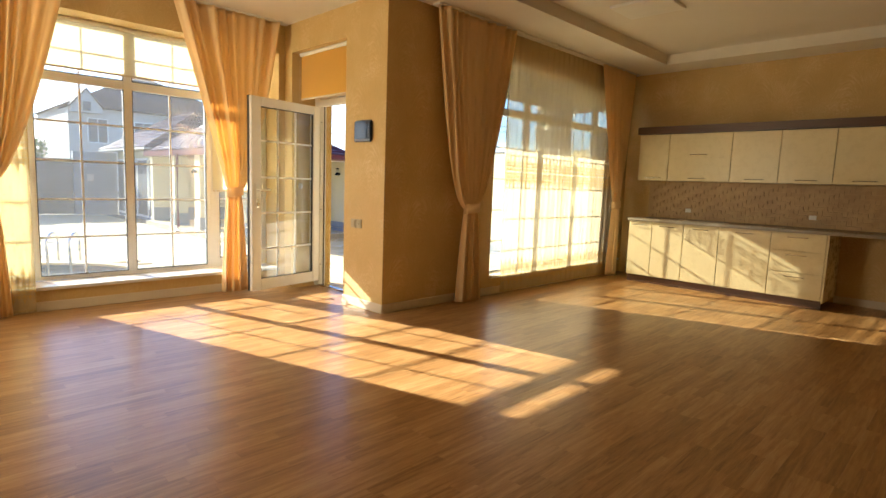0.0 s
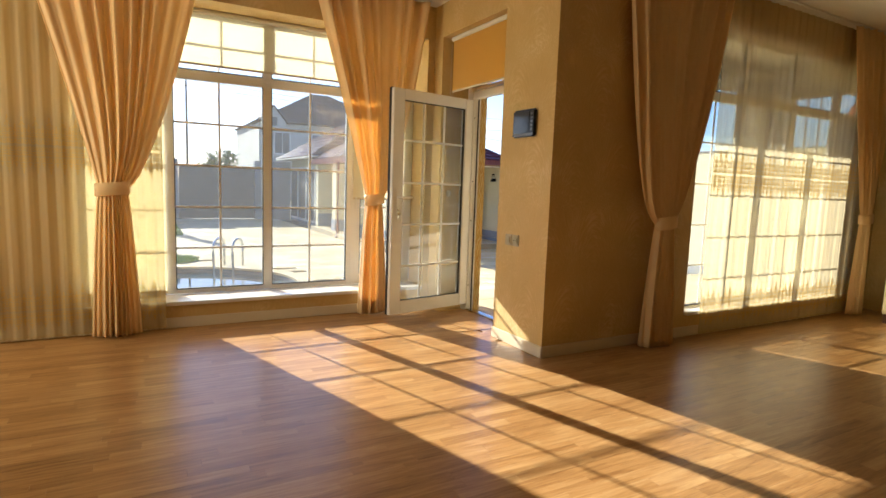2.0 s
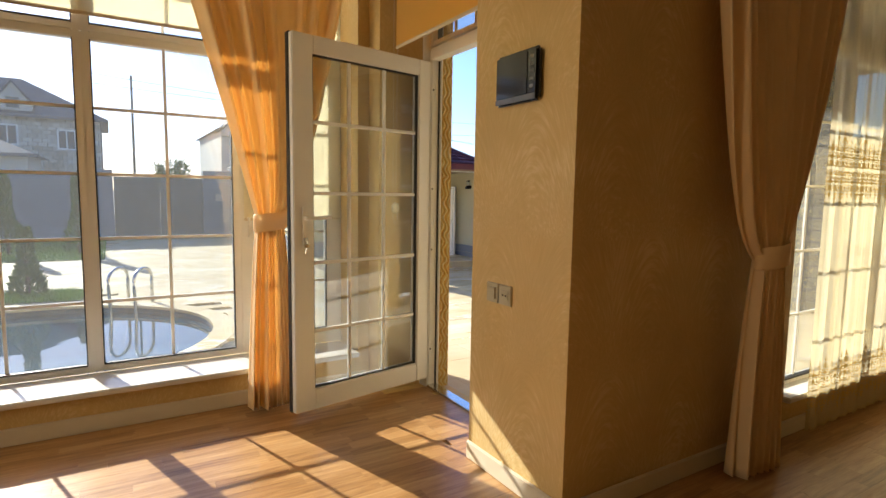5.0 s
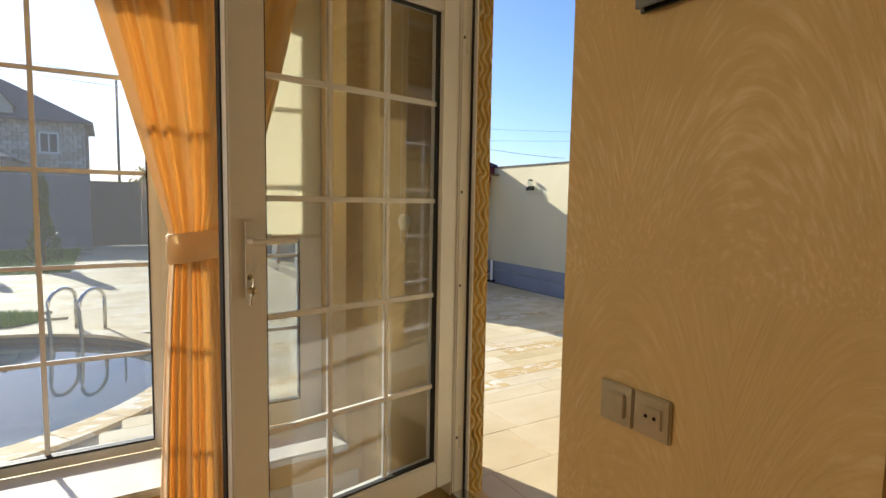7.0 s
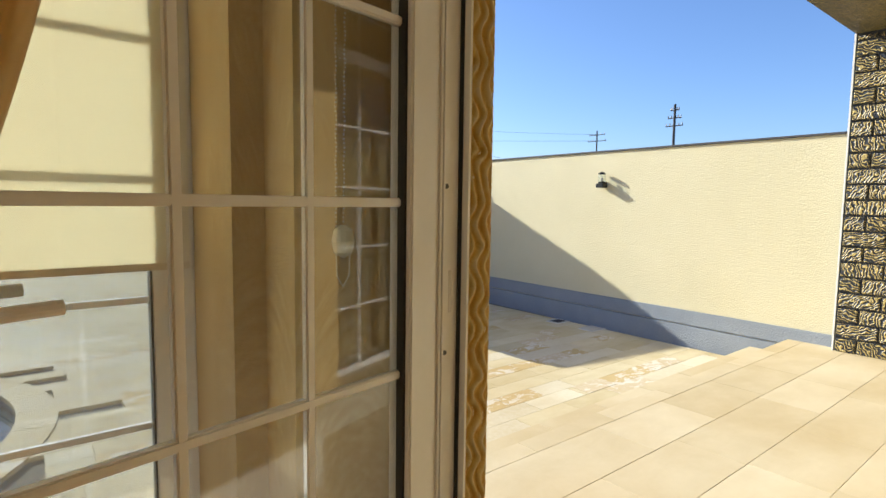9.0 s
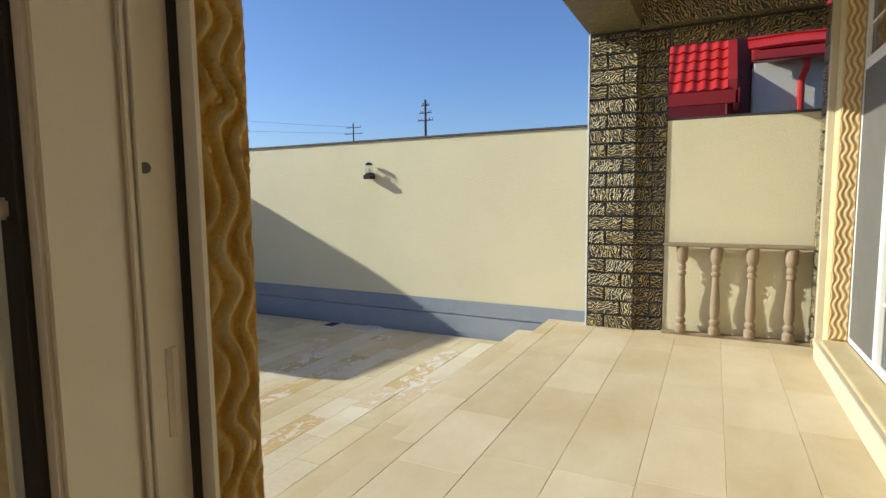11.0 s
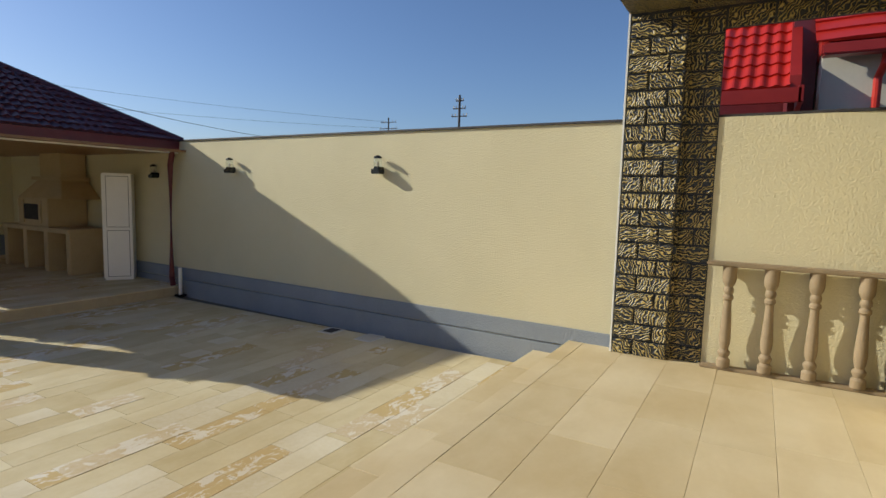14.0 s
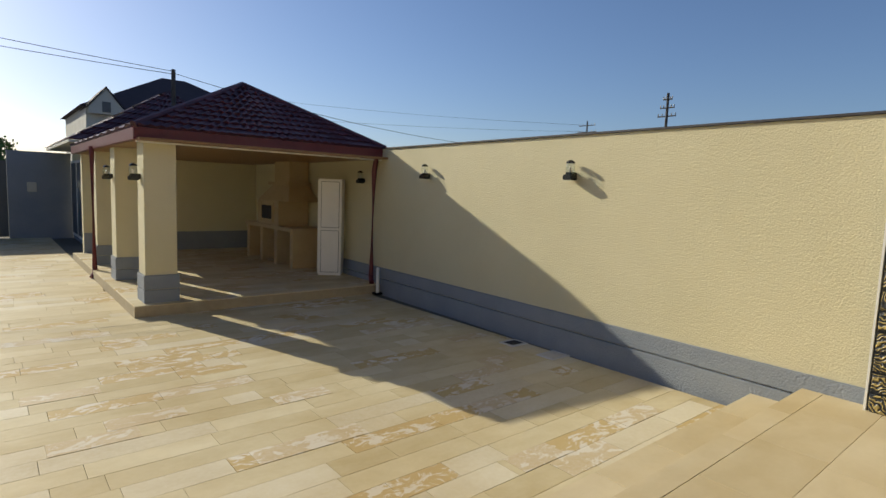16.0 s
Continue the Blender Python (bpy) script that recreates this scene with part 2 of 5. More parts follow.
M["pool_tile"] = surf("pale_pool_lining", (0.20, 0.34, 0.46), (0.32, 0.48, 0.60), 4, 0.3)
M["pool_band"] = surf("dark_pool_band", (0.03, 0.05, 0.08), (0.08, 0.11, 0.15), 30, 0.3, 90)
M["amber"] = surf("amber_lamp_glass", (0.55, 0.50, 0.42), (0.7, 0.65, 0.55), 5, 0.15)
M["dirt"] = surf("asphalt_ground", (0.10, 0.085, 0.065), (0.17, 0.15, 0.12), 0.6, 0.95, 12, 0.4)
M["cord"] = surf("bead_cord", (0.7, 0.68, 0.6), (0.8, 0.78, 0.7), 5, 0.4)


def wood_floor():
    n = Nodes("oak_laminate")
    v = n.coords((1.2, 16, 1), "World")
    o = n.t.nodes.new("ShaderNodeObjectInfo")
    g = n.t.nodes.new("ShaderNodeNewGeometry")
    r = n.math("FRACT", n.math("ADD", o.outputs["Random"], g.outputs["Random Per Island"]))
    add = n.t.nodes.new("ShaderNodeVectorMath")
    comb = n.t.nodes.new("ShaderNodeCombineXYZ")
    n.link(n.math("MULTIPLY", r, 37.0), comb.inputs[0])
    n.link(n.math("MULTIPLY", r, 11.0), comb.inputs[1])
    n.link(v, add.inputs[0])
    n.link(comb.outputs[0], add.inputs[1])
    grain = n.noise(add.outputs[0], 2.2, 7, 0.62, 0.8)
    fine = n.noise(add.outputs[0], 11.0, 4, 0.6)
    f = n.math("ADD", n.math("MULTIPLY", grain, 0.75), n.math("MULTIPLY", fine, 0.25))
    f = n.math("ADD", f, n.math("MULTIPLY", n.math("SUBTRACT", r, 0.5), 0.17))
    c = n.ramp(f, [(0.28, (0.19, 0.085, 0.026)), (0.5, (0.38, 0.20, 0.072)), (0.74, (0.54, 0.335, 0.15))])
    n.link(c, n.b.inputs["Base Color"])
    n.link(n.math("ADD", n.math("MULTIPLY", fine, 0.12), 0.24), n.b.inputs["Roughness"])
    n.bump(f, 0.06, 0.002)
    return n.m


def wallpaper():
    """Cream wall plaster with fans of brushed strokes."""
    n = Nodes("brushed_wall_plaster")
    g = n.t.nodes.new("ShaderNodeNewGeometry")
    s = n.t.nodes.new("ShaderNodeSeparateXYZ")
    n.link(g.outputs["Position"], s.inputs[0])
    u = n.math("ADD", s.outputs[0], s.outputs[1])
    row = n.math("FLOOR", n.math("DIVIDE", s.outputs[2], 0.55))
    u = n.math("ADD", u, n.math("MULTIPLY", row, 0.23))
    ul = n.math("SUBTRACT", n.math("FLOORED_MODULO", u, 0.46), 0.23)
    zl = n.math("ADD", n.math("FLOORED_MODULO", s.outputs[2], 0.55), 0.16)
    bend = n.math("DIVIDE", ul, n.math("POWER", zl, 1.5))
    rad = n.math("ADD", n.math("MULTIPLY", n.math("MULTIPLY", ul, ul), 9.0), zl)
    comb = n.t.nodes.new("ShaderNodeCombineXYZ")
    n.link(n.math("MULTIPLY", bend, 3.0), comb.inputs[0])
    n.link(n.math("MULTIPLY", rad, 30.0), comb.inputs[1])
    strokes = n.noise(comb.outputs[0], 1.6, 4, 0.6, 0.3)
    v = n.coords((1, 1, 1), "World")
    fade = n.noise(v, 2.5, 3, 0.5)
    f = n.math("ADD", n.math("MULTIPLY", strokes, 0.55), n.math("MULTIPLY", fade, 0.45))
    c = n.ramp(f, [(0.36, (0.57, 0.385, 0.145)), (0.52, (0.62, 0.43, 0.175)), (0.64, (0.72, 0.54, 0.27))])
    n.link(c, n.b.inputs["Base Color"])
    n.link(n.math("SUBTRACT", 0.72, n.math("MULTIPLY", f, 0.3)), n.b.inputs["Roughness"])
    n.bump(strokes, 0.5, 0.004)
    return n.m


def wavy(name, freq, amp, zf, dark, light, depth, axes=(1, 1), rough=0.55, piece=False):
    """Relief of winding vertical or lying ridges."""
    n = Nodes(name)
    g = n.t.nodes.new("ShaderNodeNewGeometry")
    s = n.t.nodes.new("ShaderNodeSeparateXYZ")
    n.link(g.outputs["Position"], s.inputs[0])
    u = n.math("ADD", s.outputs[0], s.outputs[1])
    v = n.coords((1, 1, 1), "World")
    wob = n.noise(v, 9, 3, 0.5)
    if piece:
        o = n.t.nodes.new("ShaderNodeObjectInfo")
        ri = n.t.nodes.new("ShaderNodeNewGeometry")
        r = n.math("FRACT", n.math("ADD", o.outputs["Random"], ri.outputs["Random Per Island"]))
        warp = n.noise(v, 16, 2, 0.5)
        turn = n.math("MULTIPLY", r, 5.0)
        a = n.math("ADD", n.math("MULTIPLY", n.math("MULTIPLY", u, n.math("COSINE", turn)), freq), n.math("MULTIPLY", n.math("MULTIPLY", s.outputs[2], n.math("SINE", turn)), freq))
        a = n.math("ADD", a, n.math("MULTIPLY", warp, 26.0))
        h = n.math("SINE", a)
    else:
        ph = n.math("ADD", n.math("MULTIPLY", s.outputs[2], zf), n.math("MULTIPLY", wob, 3.0))
        h = n.math("SINE", n.math("ADD", n.math("MULTIPLY", u, freq), n.math("MULTIPLY", n.math("SINE", ph), amp)))
    h = n.math("ADD", n.math("MULTIPLY", h, 0.5), 0.5)
    stain = n.noise(v, 3.0, 5, 0.6)
    c = n.ramp(n.math("ADD", n.math("MULTIPLY", h, 0.7), n.math("MULTIPLY", stain, 0.3)), [(0.50 if piece else 0.3, dark), (0.80 if piece else 0.62, light)])
    n.link(c, n.b.inputs["Base Color"])
    n.b.inputs["Roughness"].default_value = rough
    n.bump(h, 0.9, depth)
    return n.m


def glass(name, tint=(1, 1, 1), rough=0.0, veil=0.0):
    n = Nodes(name)
    tr = n.add("ShaderNodeBsdfTransparent", Color=(*tint, 1))
    gl = n.add("ShaderNodeBsdfGlossy", Roughness=rough)
    lw = n.add("ShaderNodeLayerWeight", Blend=0.5)
    fr = n.math("ADD", n.math("MULTIPLY", n.math("POWER", lw.outputs["Facing"], 4.0), 0.75), 0.06)
    mx = n.t.nodes.new("ShaderNodeMixShader")
    n.link(fr, mx.inputs[0])
    n.link(tr.outputs[0], mx.inputs[1])
    n.link(gl.outputs[0], mx.inputs[2])
    # translucent film puts the veiling glare of the bright outside into the pane
    film = n.add("ShaderNodeBsdfTranslucent", Color=(0.95, 0.95, 0.93, 1))
    veiled = n.add("ShaderNodeMixShader", Fac=veil)
    n.link(mx.outputs[0], veiled.inputs[1])
    n.link(film.outputs[0], veiled.inputs[2])
    n.link(veiled.outputs[0], n.o.inputs["Surface"])
    return n.m


def cloth(name, color, trans, share, weave=400.0):
    n = Nodes(name)
    v = n.coords((1, 1, 1), "World")
    w = n.noise(v, weave, 2, 0.5)
    big = n.noise(v, 3.0, 3, 0.5)
    c = n.mix(n.math("MULTIPLY", big, 0.5), color, tuple(min(1, k * 1.15) for k in color))
    n.link(c, n.b.inputs["Base Color"])
    n.b.inputs["Roughness"].default_value = 0.55
    n.b.inputs["Sheen Weight"].default_value = 0.2
    n.bump(w, 0.1, 0.001)
    tl = n.add("ShaderNodeBsdfTranslucent", Color=(*trans, 1))
    mx = n.add("ShaderNodeMixShader", Fac=share)
    n.link(n.b.outputs[0], mx.inputs[1])
    n.link(tl.outputs[0], mx.inputs[2])
    n.link(mx.outputs[0], n.o.inputs["Surface"])
    return n.m


def sheer():
    """Thin voile with two embroidered gold bands; UV in metres along and up the cloth."""
    n = Nodes("embroidered_voile")
    c = n.t.nodes.new("ShaderNodeTexCoord")
    s = n.t.nodes.new("ShaderNodeSeparateXYZ")
    n.link(c.outputs["UV"], s.inputs[0])
    u, z = s.outputs[0], s.outputs[1]
    def spires(z0, h, pitch, shift, width):
        """A row of spires from the line z0; a negative h lets them hang down."""
        k = n.math("DIVIDE", n.math("SUBTRACT", z, z0), h)
        p = n.math("DIVIDE", n.math("PINGPONG", n.math("ADD", u, shift), pitch / 2), pitch / 2)
        ins = n.math("LESS_THAN", p, n.math("SUBTRACT", width, n.math("MULTIPLY", n.math("POWER", n.math("MAXIMUM", k, 0.0), 1.6), width)))
        return n.math("MULTIPLY", ins, n.math("GREATER_THAN", k, 0.0))
    def scroll(pitch, zc, freq):
        """Rings round a row of centres, for the curls of the stitching."""
        du = n.math("SUBTRACT", n.math("FLOORED_MODULO", u, pitch), pitch / 2)
        dz = n.math("SUBTRACT", n.math("FLOORED_MODULO", n.math("SUBTRACT", z, zc), pitch * 1.3), pitch * 0.65)
        d = n.math("SQRT", n.math("ADD", n.math("MULTIPLY", du, du), n.math("MULTIPLY", dz, dz)))
        return n.math("GREATER_THAN", n.math("SINE", n.math("MULTIPLY", d, freq)), -0.15)
    b = spires(1.440, 0.20, 0.10, 0.0, 0.95)
    for z0, h, pt, sh, wd in ((1.440, 0.14, 0.10, 0.05, 0.8), (1.425, -0.20, 0.10, 0.0, 0.95), (1.425, -0.15, 0.10, 0.05, 0.85), (0.235, 0.19, 0.10, 0.0, 0.95), (0.235, 0.13, 0.10, 0.05, 0.8), (0.225, -0.13, 0.10, 0.0, 0.95), (0.225, -0.10, 0.10, 0.05, 0.85)):
        b = n.math("MAXIMUM", b, spires(z0, h, pt, sh, wd))
    lace = n.math("MULTIPLY", n.math("MAXIMUM", scroll(0.05, 0.0, 420.0), n.math("LESS_THAN", n.math("PINGPONG", u, 0.025), 0.0045)), n.math("LESS_THAN", n.math("SINE", n.math("MULTIPLY", z, 150.0)), 0.93))
    hem = n.math("LESS_THAN", z, 0.035)
    dots = n.math("MULTIPLY", n.math("LESS_THAN", z, 1.15), n.math("GREATER_THAN", n.math("MULTIPLY", n.math("SINE", n.math("MULTIPLY", u, 62.8)), n.math("SINE", n.math("MULTIPLY", z, 47.0))), 0.90))
    f = n.math("MAXIMUM", n.math("MULTIPLY", b, lace), n.math("MULTIPLY", n.math("MAXIMUM", hem, dots), 0.25))
    tr = n.add("ShaderNodeBsdfTransparent", Color=(0.97, 0.92, 0.74, 1))
    tl = n.add("ShaderNodeBsdfTranslucent", Color=(0.84, 0.73, 0.48, 1))
    df = n.add("ShaderNodeBsdfDiffuse", Color=(0.82, 0.71, 0.48, 1))
    thread = n.add("ShaderNodeBsdfTranslucent", Color=(0.34, 0.21, 0.04, 1))
    thread2 = n.add("ShaderNodeBsdfDiffuse", Color=(0.60, 0.45, 0.20, 1))
    m1 = n.add("ShaderNodeMixShader", Fac=0.45)
    n.link(df.outputs[0], m1.inputs[1]); n.link(tl.outputs[0], m1.inputs[2])
    m2 = n.add("ShaderNodeMixShader", Fac=0.54)
    n.link(tr.outputs[0], m2.inputs[1]); n.link(m1.outputs[0], m2.inputs[2])
    m3 = n.add("ShaderNodeMixShader", Fac=0.75)
    n.link(thread.outputs[0], m3.inputs[1]); n.link(thread2.outputs[0], m3.inputs[2])
    m4 = n.t.nodes.new("ShaderNodeMixShader")
    n.link(f, m4.inputs[0]); n.link(m2.outputs[0], m4.inputs[1]); n.link(m3.outputs[0], m4.inputs[2])
    n.link(m4.outputs[0], n.o.inputs["Surface"])
    return n.m


def pool_water():
    n = Nodes("still_pool_water")
    n.b.inputs["Base Color"].default_value = (0.02, 0.06, 0.09, 1)
    n.b.inputs["Roughness"].default_value = 0.02
    n.b.inputs["IOR"].default_value = 1.33
    v = n.coords((1, 1, 1), "World")
    n.bump(n.noise(v, 4, 3, 0.5), 0.05, 0.01)
    return n.m


def relief_stone(name, stops):
    """Cream stone, deeper ochre towards its valleys; the local y is the height of the relief."""
    n = Nodes(name)
    c = n.t.nodes.new("ShaderNodeTexCoord")
    s = n.t.nodes.new("ShaderNodeSeparateXYZ")
    n.link(c.outputs["Object"], s.inputs[0])
    v = n.coords((1, 1, 1), "World")
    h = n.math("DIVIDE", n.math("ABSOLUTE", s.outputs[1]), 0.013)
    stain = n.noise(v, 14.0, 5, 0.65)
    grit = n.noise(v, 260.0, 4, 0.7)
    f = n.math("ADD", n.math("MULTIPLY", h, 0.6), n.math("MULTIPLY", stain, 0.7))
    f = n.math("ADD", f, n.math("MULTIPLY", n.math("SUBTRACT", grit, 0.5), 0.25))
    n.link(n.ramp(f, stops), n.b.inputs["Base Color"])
    n.b.inputs["Roughness"].default_value = 0.6
    n.bump(grit, 0.8, 0.005)
    return n.m


M["floor"] = wood_floor()
M["relief"] = relief_stone("ochre_valley_relief_stone", [(0.25, (0.52, 0.26, 0.035)), (0.45, (0.64, 0.41, 0.10)), (0.70, (0.69, 0.55, 0.24)), (0.95, (0.72, 0.63, 0.40))])
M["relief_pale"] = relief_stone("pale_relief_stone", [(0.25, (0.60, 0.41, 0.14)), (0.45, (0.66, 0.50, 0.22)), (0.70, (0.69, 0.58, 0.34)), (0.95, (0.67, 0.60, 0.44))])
M["fly_mesh"] = surf("grey_fly_mesh", (0.11, 0.105, 0.09), (0.15, 0.145, 0.125), 3, 0.7, 300, 0.1)
M["dark_red"] = surf("dark_red_metal", (0.24, 0.012, 0.010), (0.34, 0.022, 0.016), 3, 0.4, 20, 0.05)
M["wall"] = wallpaper()
M["wavy"] = wavy("winding_relief_stone", 175.0, 1.9, 48.0, (0.52, 0.27, 0.05), (0.72, 0.60, 0.36), 0.006)
M["brick"] = wavy("winding_relief_brick", 245.0, 1.0, 1.0, (0.030, 0.036, 0.046), (0.54, 0.41, 0.15), 0.012, piece=True, rough=0.42)
M["mortar"] = surf("dark_mortar", (0.05, 0.055, 0.064), (0.09, 0.096, 0.11), 6, 0.8)
M["glass"] = glass("window_glass", (0.84, 0.86, 0.86), 0.0, 0.022)
M["clear"] = glass("lamp_glass", (0.92, 0.95, 0.95))
M["satin"] = cloth("apricot_satin", (0.90, 0.69, 0.39), (1.0, 0.73, 0.35), 0.33)
M["blind"] = cloth("cream_roller_fabric", (0.82, 0.79, 0.68), (0.92, 0.88, 0.72), 0.6)
M["amber_blind"] = cloth("amber_roller_fabric", (0.80, 0.56, 0.18), (0.95, 0.66, 0.16), 0.6)
M["voile"] = sheer()
M["water"] = pool_water()

# ---- levels and lines of the plan ----
YA, YB, XD = 1.85, 0.0, 0.0          # inner faces of the bay wall, the long wall and the door wall
XL, XK, YS = -5.2, 4.75, -6.8        # left wall, kitchen wall, wall behind
CEIL, TRAY = 2.97, 3.10
TER, STEP, YARD, PAV = -0.03, -0.175, -0.32, -0.18
TE, SE = 2.57, 2.91                  # outer edges of the terrace and of its step
XW = 0.455                           # outer face of the door wall


def fence_x(y):
    return 5.52 + 0.03 * (y - 2.5)


def setting(name, bm, material, label, category="wall"):
    ob = part(name, bm, material)
    return tagged(ob, label, category, "", "structure")


# ---- room shell ----
bm = box(XL, XD, YS, YA, -0.2, -0.012)
box(XD, XK, YS, YB, -0.2, -0.012, bm=bm)
floor = setting("floor", bm, M["joint"], "warm brown oak laminate floor in staggered planks", "floor")

AX0, AX1, AZ0, AZ1 = -3.03, -0.075, 0.19, 2.66      # bay window opening
bm = box(XL, AX0, YA, YA + 0.42, -0.35, 3.4)
box(AX1, XW, YA, YA + 0.42, -0.35, 3.4, bm=bm)
box(AX0, AX1, YA, YA + 0.42, -0.35, AZ0, bm=bm)
box(AX0, AX1, YA, YA + 0.42, AZ1, 3.4, bm=bm)
wall_bay = setting("wall_bay", bm, M["wall"], "cream brushed plaster wall with the wide bay window")

DY0, DY1, DZ1 = 0.643, 1.69, 2.66                   # door recess in the door wall
bm = box(XD, XW, 0.28, DY0, -0.35, 3.4)
box(XD, XW, YB, 0.28, -0.35, 3.4, bm=bm)
box(XD, XW, DY1, YA, -0.35, 3.4, bm=bm)
box(XD, XW, DY0, DY1, DZ1, 3.4, bm=bm)
box(XD, XW, DY0, DY1, -0.35, -0.012, bm=bm)
wall_door = setting("wall_door", bm, M["wall"], "cream brushed plaster wall beside the terrace door")

BX0, BX1, BZ0, BZ1 = 1.58, 4.66, 0.19, 2.66        # terrace window opening
bm = box(XW, BX0, YB, 0.28, -0.35, 3.4)
box(BX1, 5.05, YB, 0.28, -0.35, 3.4, bm=bm)
box(BX0, BX1, YB, 0.28, -0.35, BZ0, bm=bm)
box(BX0, BX1, YB, 0.28, BZ1, 3.4, bm=bm)
wall_terrace = setting("wall_terrace", bm, M["wall"], "cream brushed plaster wall with the terrace window")
setting("wall_kitchen", box(XK, XK + 0.3, YS, YB, -0.35, 3.4), M["wall"], "cream plaster wall behind the kitchen units")
bm = box(XL - 0.3, XL, YS, 0.05, -0.35, 3.4)
box(XL - 0.3, XL, 1.65, YA + 0.42, -0.35, 3.4, bm=bm)
box(XL - 0.3, XL, 0.05, 1.65, -0.35, 0.9, bm=bm)
box(XL - 0.3, XL, 0.05, 1.65, 2.4, 3.4, bm=bm)
setting("wall_left", bm, M["wall"], "cream plaster side wall with an assumed window opening")
bm = box(XL - 0.3, XK + 0.3, YS - 0.3, YS, -0.35, 3.4)
setting("wall_back", bm, M["wall"], "cream plaster rear wall")

# ceiling: a lower border with a raised tray
bm = box(XL, XK, YS, YA, TRAY, TRAY + 0.3)
box(XL, XD, YA - 0.7, YA, CEIL, TRAY, bm=bm)
box(XD, XK, YB - 0.72, YB, CEIL, TRAY, bm=bm)
box(XD - 0.7, XD, YB - 0.72, YA - 0.7, CEIL, TRAY, bm=bm)
box(XK - 0.5, XK, YS, YB - 0.72, CEIL, TRAY, bm=bm)
box(XL, XL + 0.7, YS, YA - 0.7, CEIL, TRAY, bm=bm)
ceiling = setting("ceiling", bm, M["ceiling"], "cream white ceiling with a raised tray", "ceiling")


def skirting(name_label, x0, x1, y0, y1):
    ob = part("baseboard", box(x0, x1, y0, y1, 0.0, 0.088, 0.005), M["base"])
    return tagged(ob, name_label, "baseboard", "", "structure")


skirting("cream baseboard on the door wall", -0.016, 0.0, -0.016, DY0)
skirting("cream baseboard along the terrace window wall", 0.0, XK - 0.7, -0.016, 0.0)
skirting("cream baseboard under the bay window", XL, -0.02, YA - 0.016, YA)
skirting("cream baseboard on the kitchen wall", XK - 0.016, XK, YS, -2.8)
skirting("cream baseboard on the side wall", XL, XL + 0.016, YS, YA - 0.02)


# ---- windows ----
def glazed(name, parent, w, h, cols, rows, frame=0.05, depth=0.06, bars=0.017, label=""):
    """A framed pane in the local x-z plane with glazing bars, origin at its lower left."""
    f = bmesh.new()
    box(0, frame, -depth / 2, depth / 2, 0, h, 0.004, f)
    box(w - frame, w, -depth / 2, depth / 2, 0, h, 0.004, f)
    box(frame, w - frame, -depth / 2, depth / 2, 0, frame, 0.004, f)
    box(frame, w - frame, -depth / 2, depth / 2, h - frame, h, 0.004, f)
    sash = part(name, f, M["pvc"], parent, label)
    p = part("pane", box(frame - 0.005, w - frame + 0.005, -0.004, 0.004, frame - 0.005, h - frame + 0.005), M["glass"], sash, "clear glass pane")
    p.visible_shadow = False
    iw, ih = w - 2 * frame, h - 2 * frame
    for c in range(1, cols):
        x = frame + iw * c / cols
        part("glazing_bar", box(x - bars / 2, x + bars / 2, -0.0065, 0.0065, frame, h - frame, 0.002), M["pvc"], sash)
    for r in range(1, rows):
        z = frame + ih * r / rows
        part("glazing_bar", box(frame, w - frame, -0.0075, 0.0075, z - bars / 2, z + bars / 2, 0.002), M["pvc"], sash)
    part("seal", box(frame, w - frame, -depth / 2 - 0.001, -0.0, frame, frame + 0.008), M["seal"], sash)
    for x in (frame - 0.001, w - frame - 0.004):
        part("seal", box(x, x + 0.005, -depth / 2 - 0.001, -0.0, frame + 0.008, h - frame), M["seal"], sash)
    return sash


def window_row(name, splits, y, z0, zt, z1, label, fw=0.05, bars=0.017):
    """A white window along x at y: tall lights from z0 to zt, and top lights up to z1."""
    root = tagged(new(name), label, "window", "", "structure")
    for x0, x1, cols, rows, *wide in splits:
        a = glazed("sash", root, x1 - x0, zt - z0, cols, rows, wide[0] if wide else fw, bars=bars)
        a.location = (x0, y, z0)
        b = glazed("top_light", root, x1 - x0, z1 - zt, cols, 2, fw, bars=bars)
        b.location = (x0, y, zt)
    return root


YWA = 2.19
win_a = window_row("window_1", [(-3.03, -2.36, 2, 5), (-2.36, -1.546, 2, 5), (-1.546, -0.745, 2, 5), (-0.745, -0.075, 1, 5, 0.105)], YWA, 0.222, 2.115, 2.66,
                   "white plastic bay window with narrow glazing bars", 0.04)
YWB = 0.14
win_b = window_row("window_2", [(1.58, 2.33, 2, 5), (2.33, 3.14, 3, 5), (3.14, 3.95, 3, 5), (3.95, 4.66, 1, 1)], YWB, 0.20, 2.12, 2.66,
                   "white plastic terrace window with narrow glazing bars", 0.038, 0.014)
part("fly_screen", box(4.0, 4.62, YWB + 0.022, YWB + 0.026, 0.24, 2.08), M["fly_mesh"], win_b, "grey fly screen")
tagged(part("window_sill", box(AX0 + 0.002, AX1 - 0.002, YA - 0.035, YWA - 0.03, 0.191, 0.222, 0.006), M["sill"]), "polished white marble sill under the bay window", "window sill", "", "structure")
tagged(part("window_sill", box(BX0 + 0.002, BX1 - 0.002, YB - 0.035, YWB - 0.03, 0.191, 0.222, 0.006), M["sill"]), "polished white marble sill under the terrace window", "window sill", "", "structure")
part("handle", tube([(-0.70, YWA - 0.055, 1.10), (-0.70, YWA - 0.075, 1.10), (-0.70, YWA - 0.075, 0.98)], 0.009), M["pvc"], win_a)


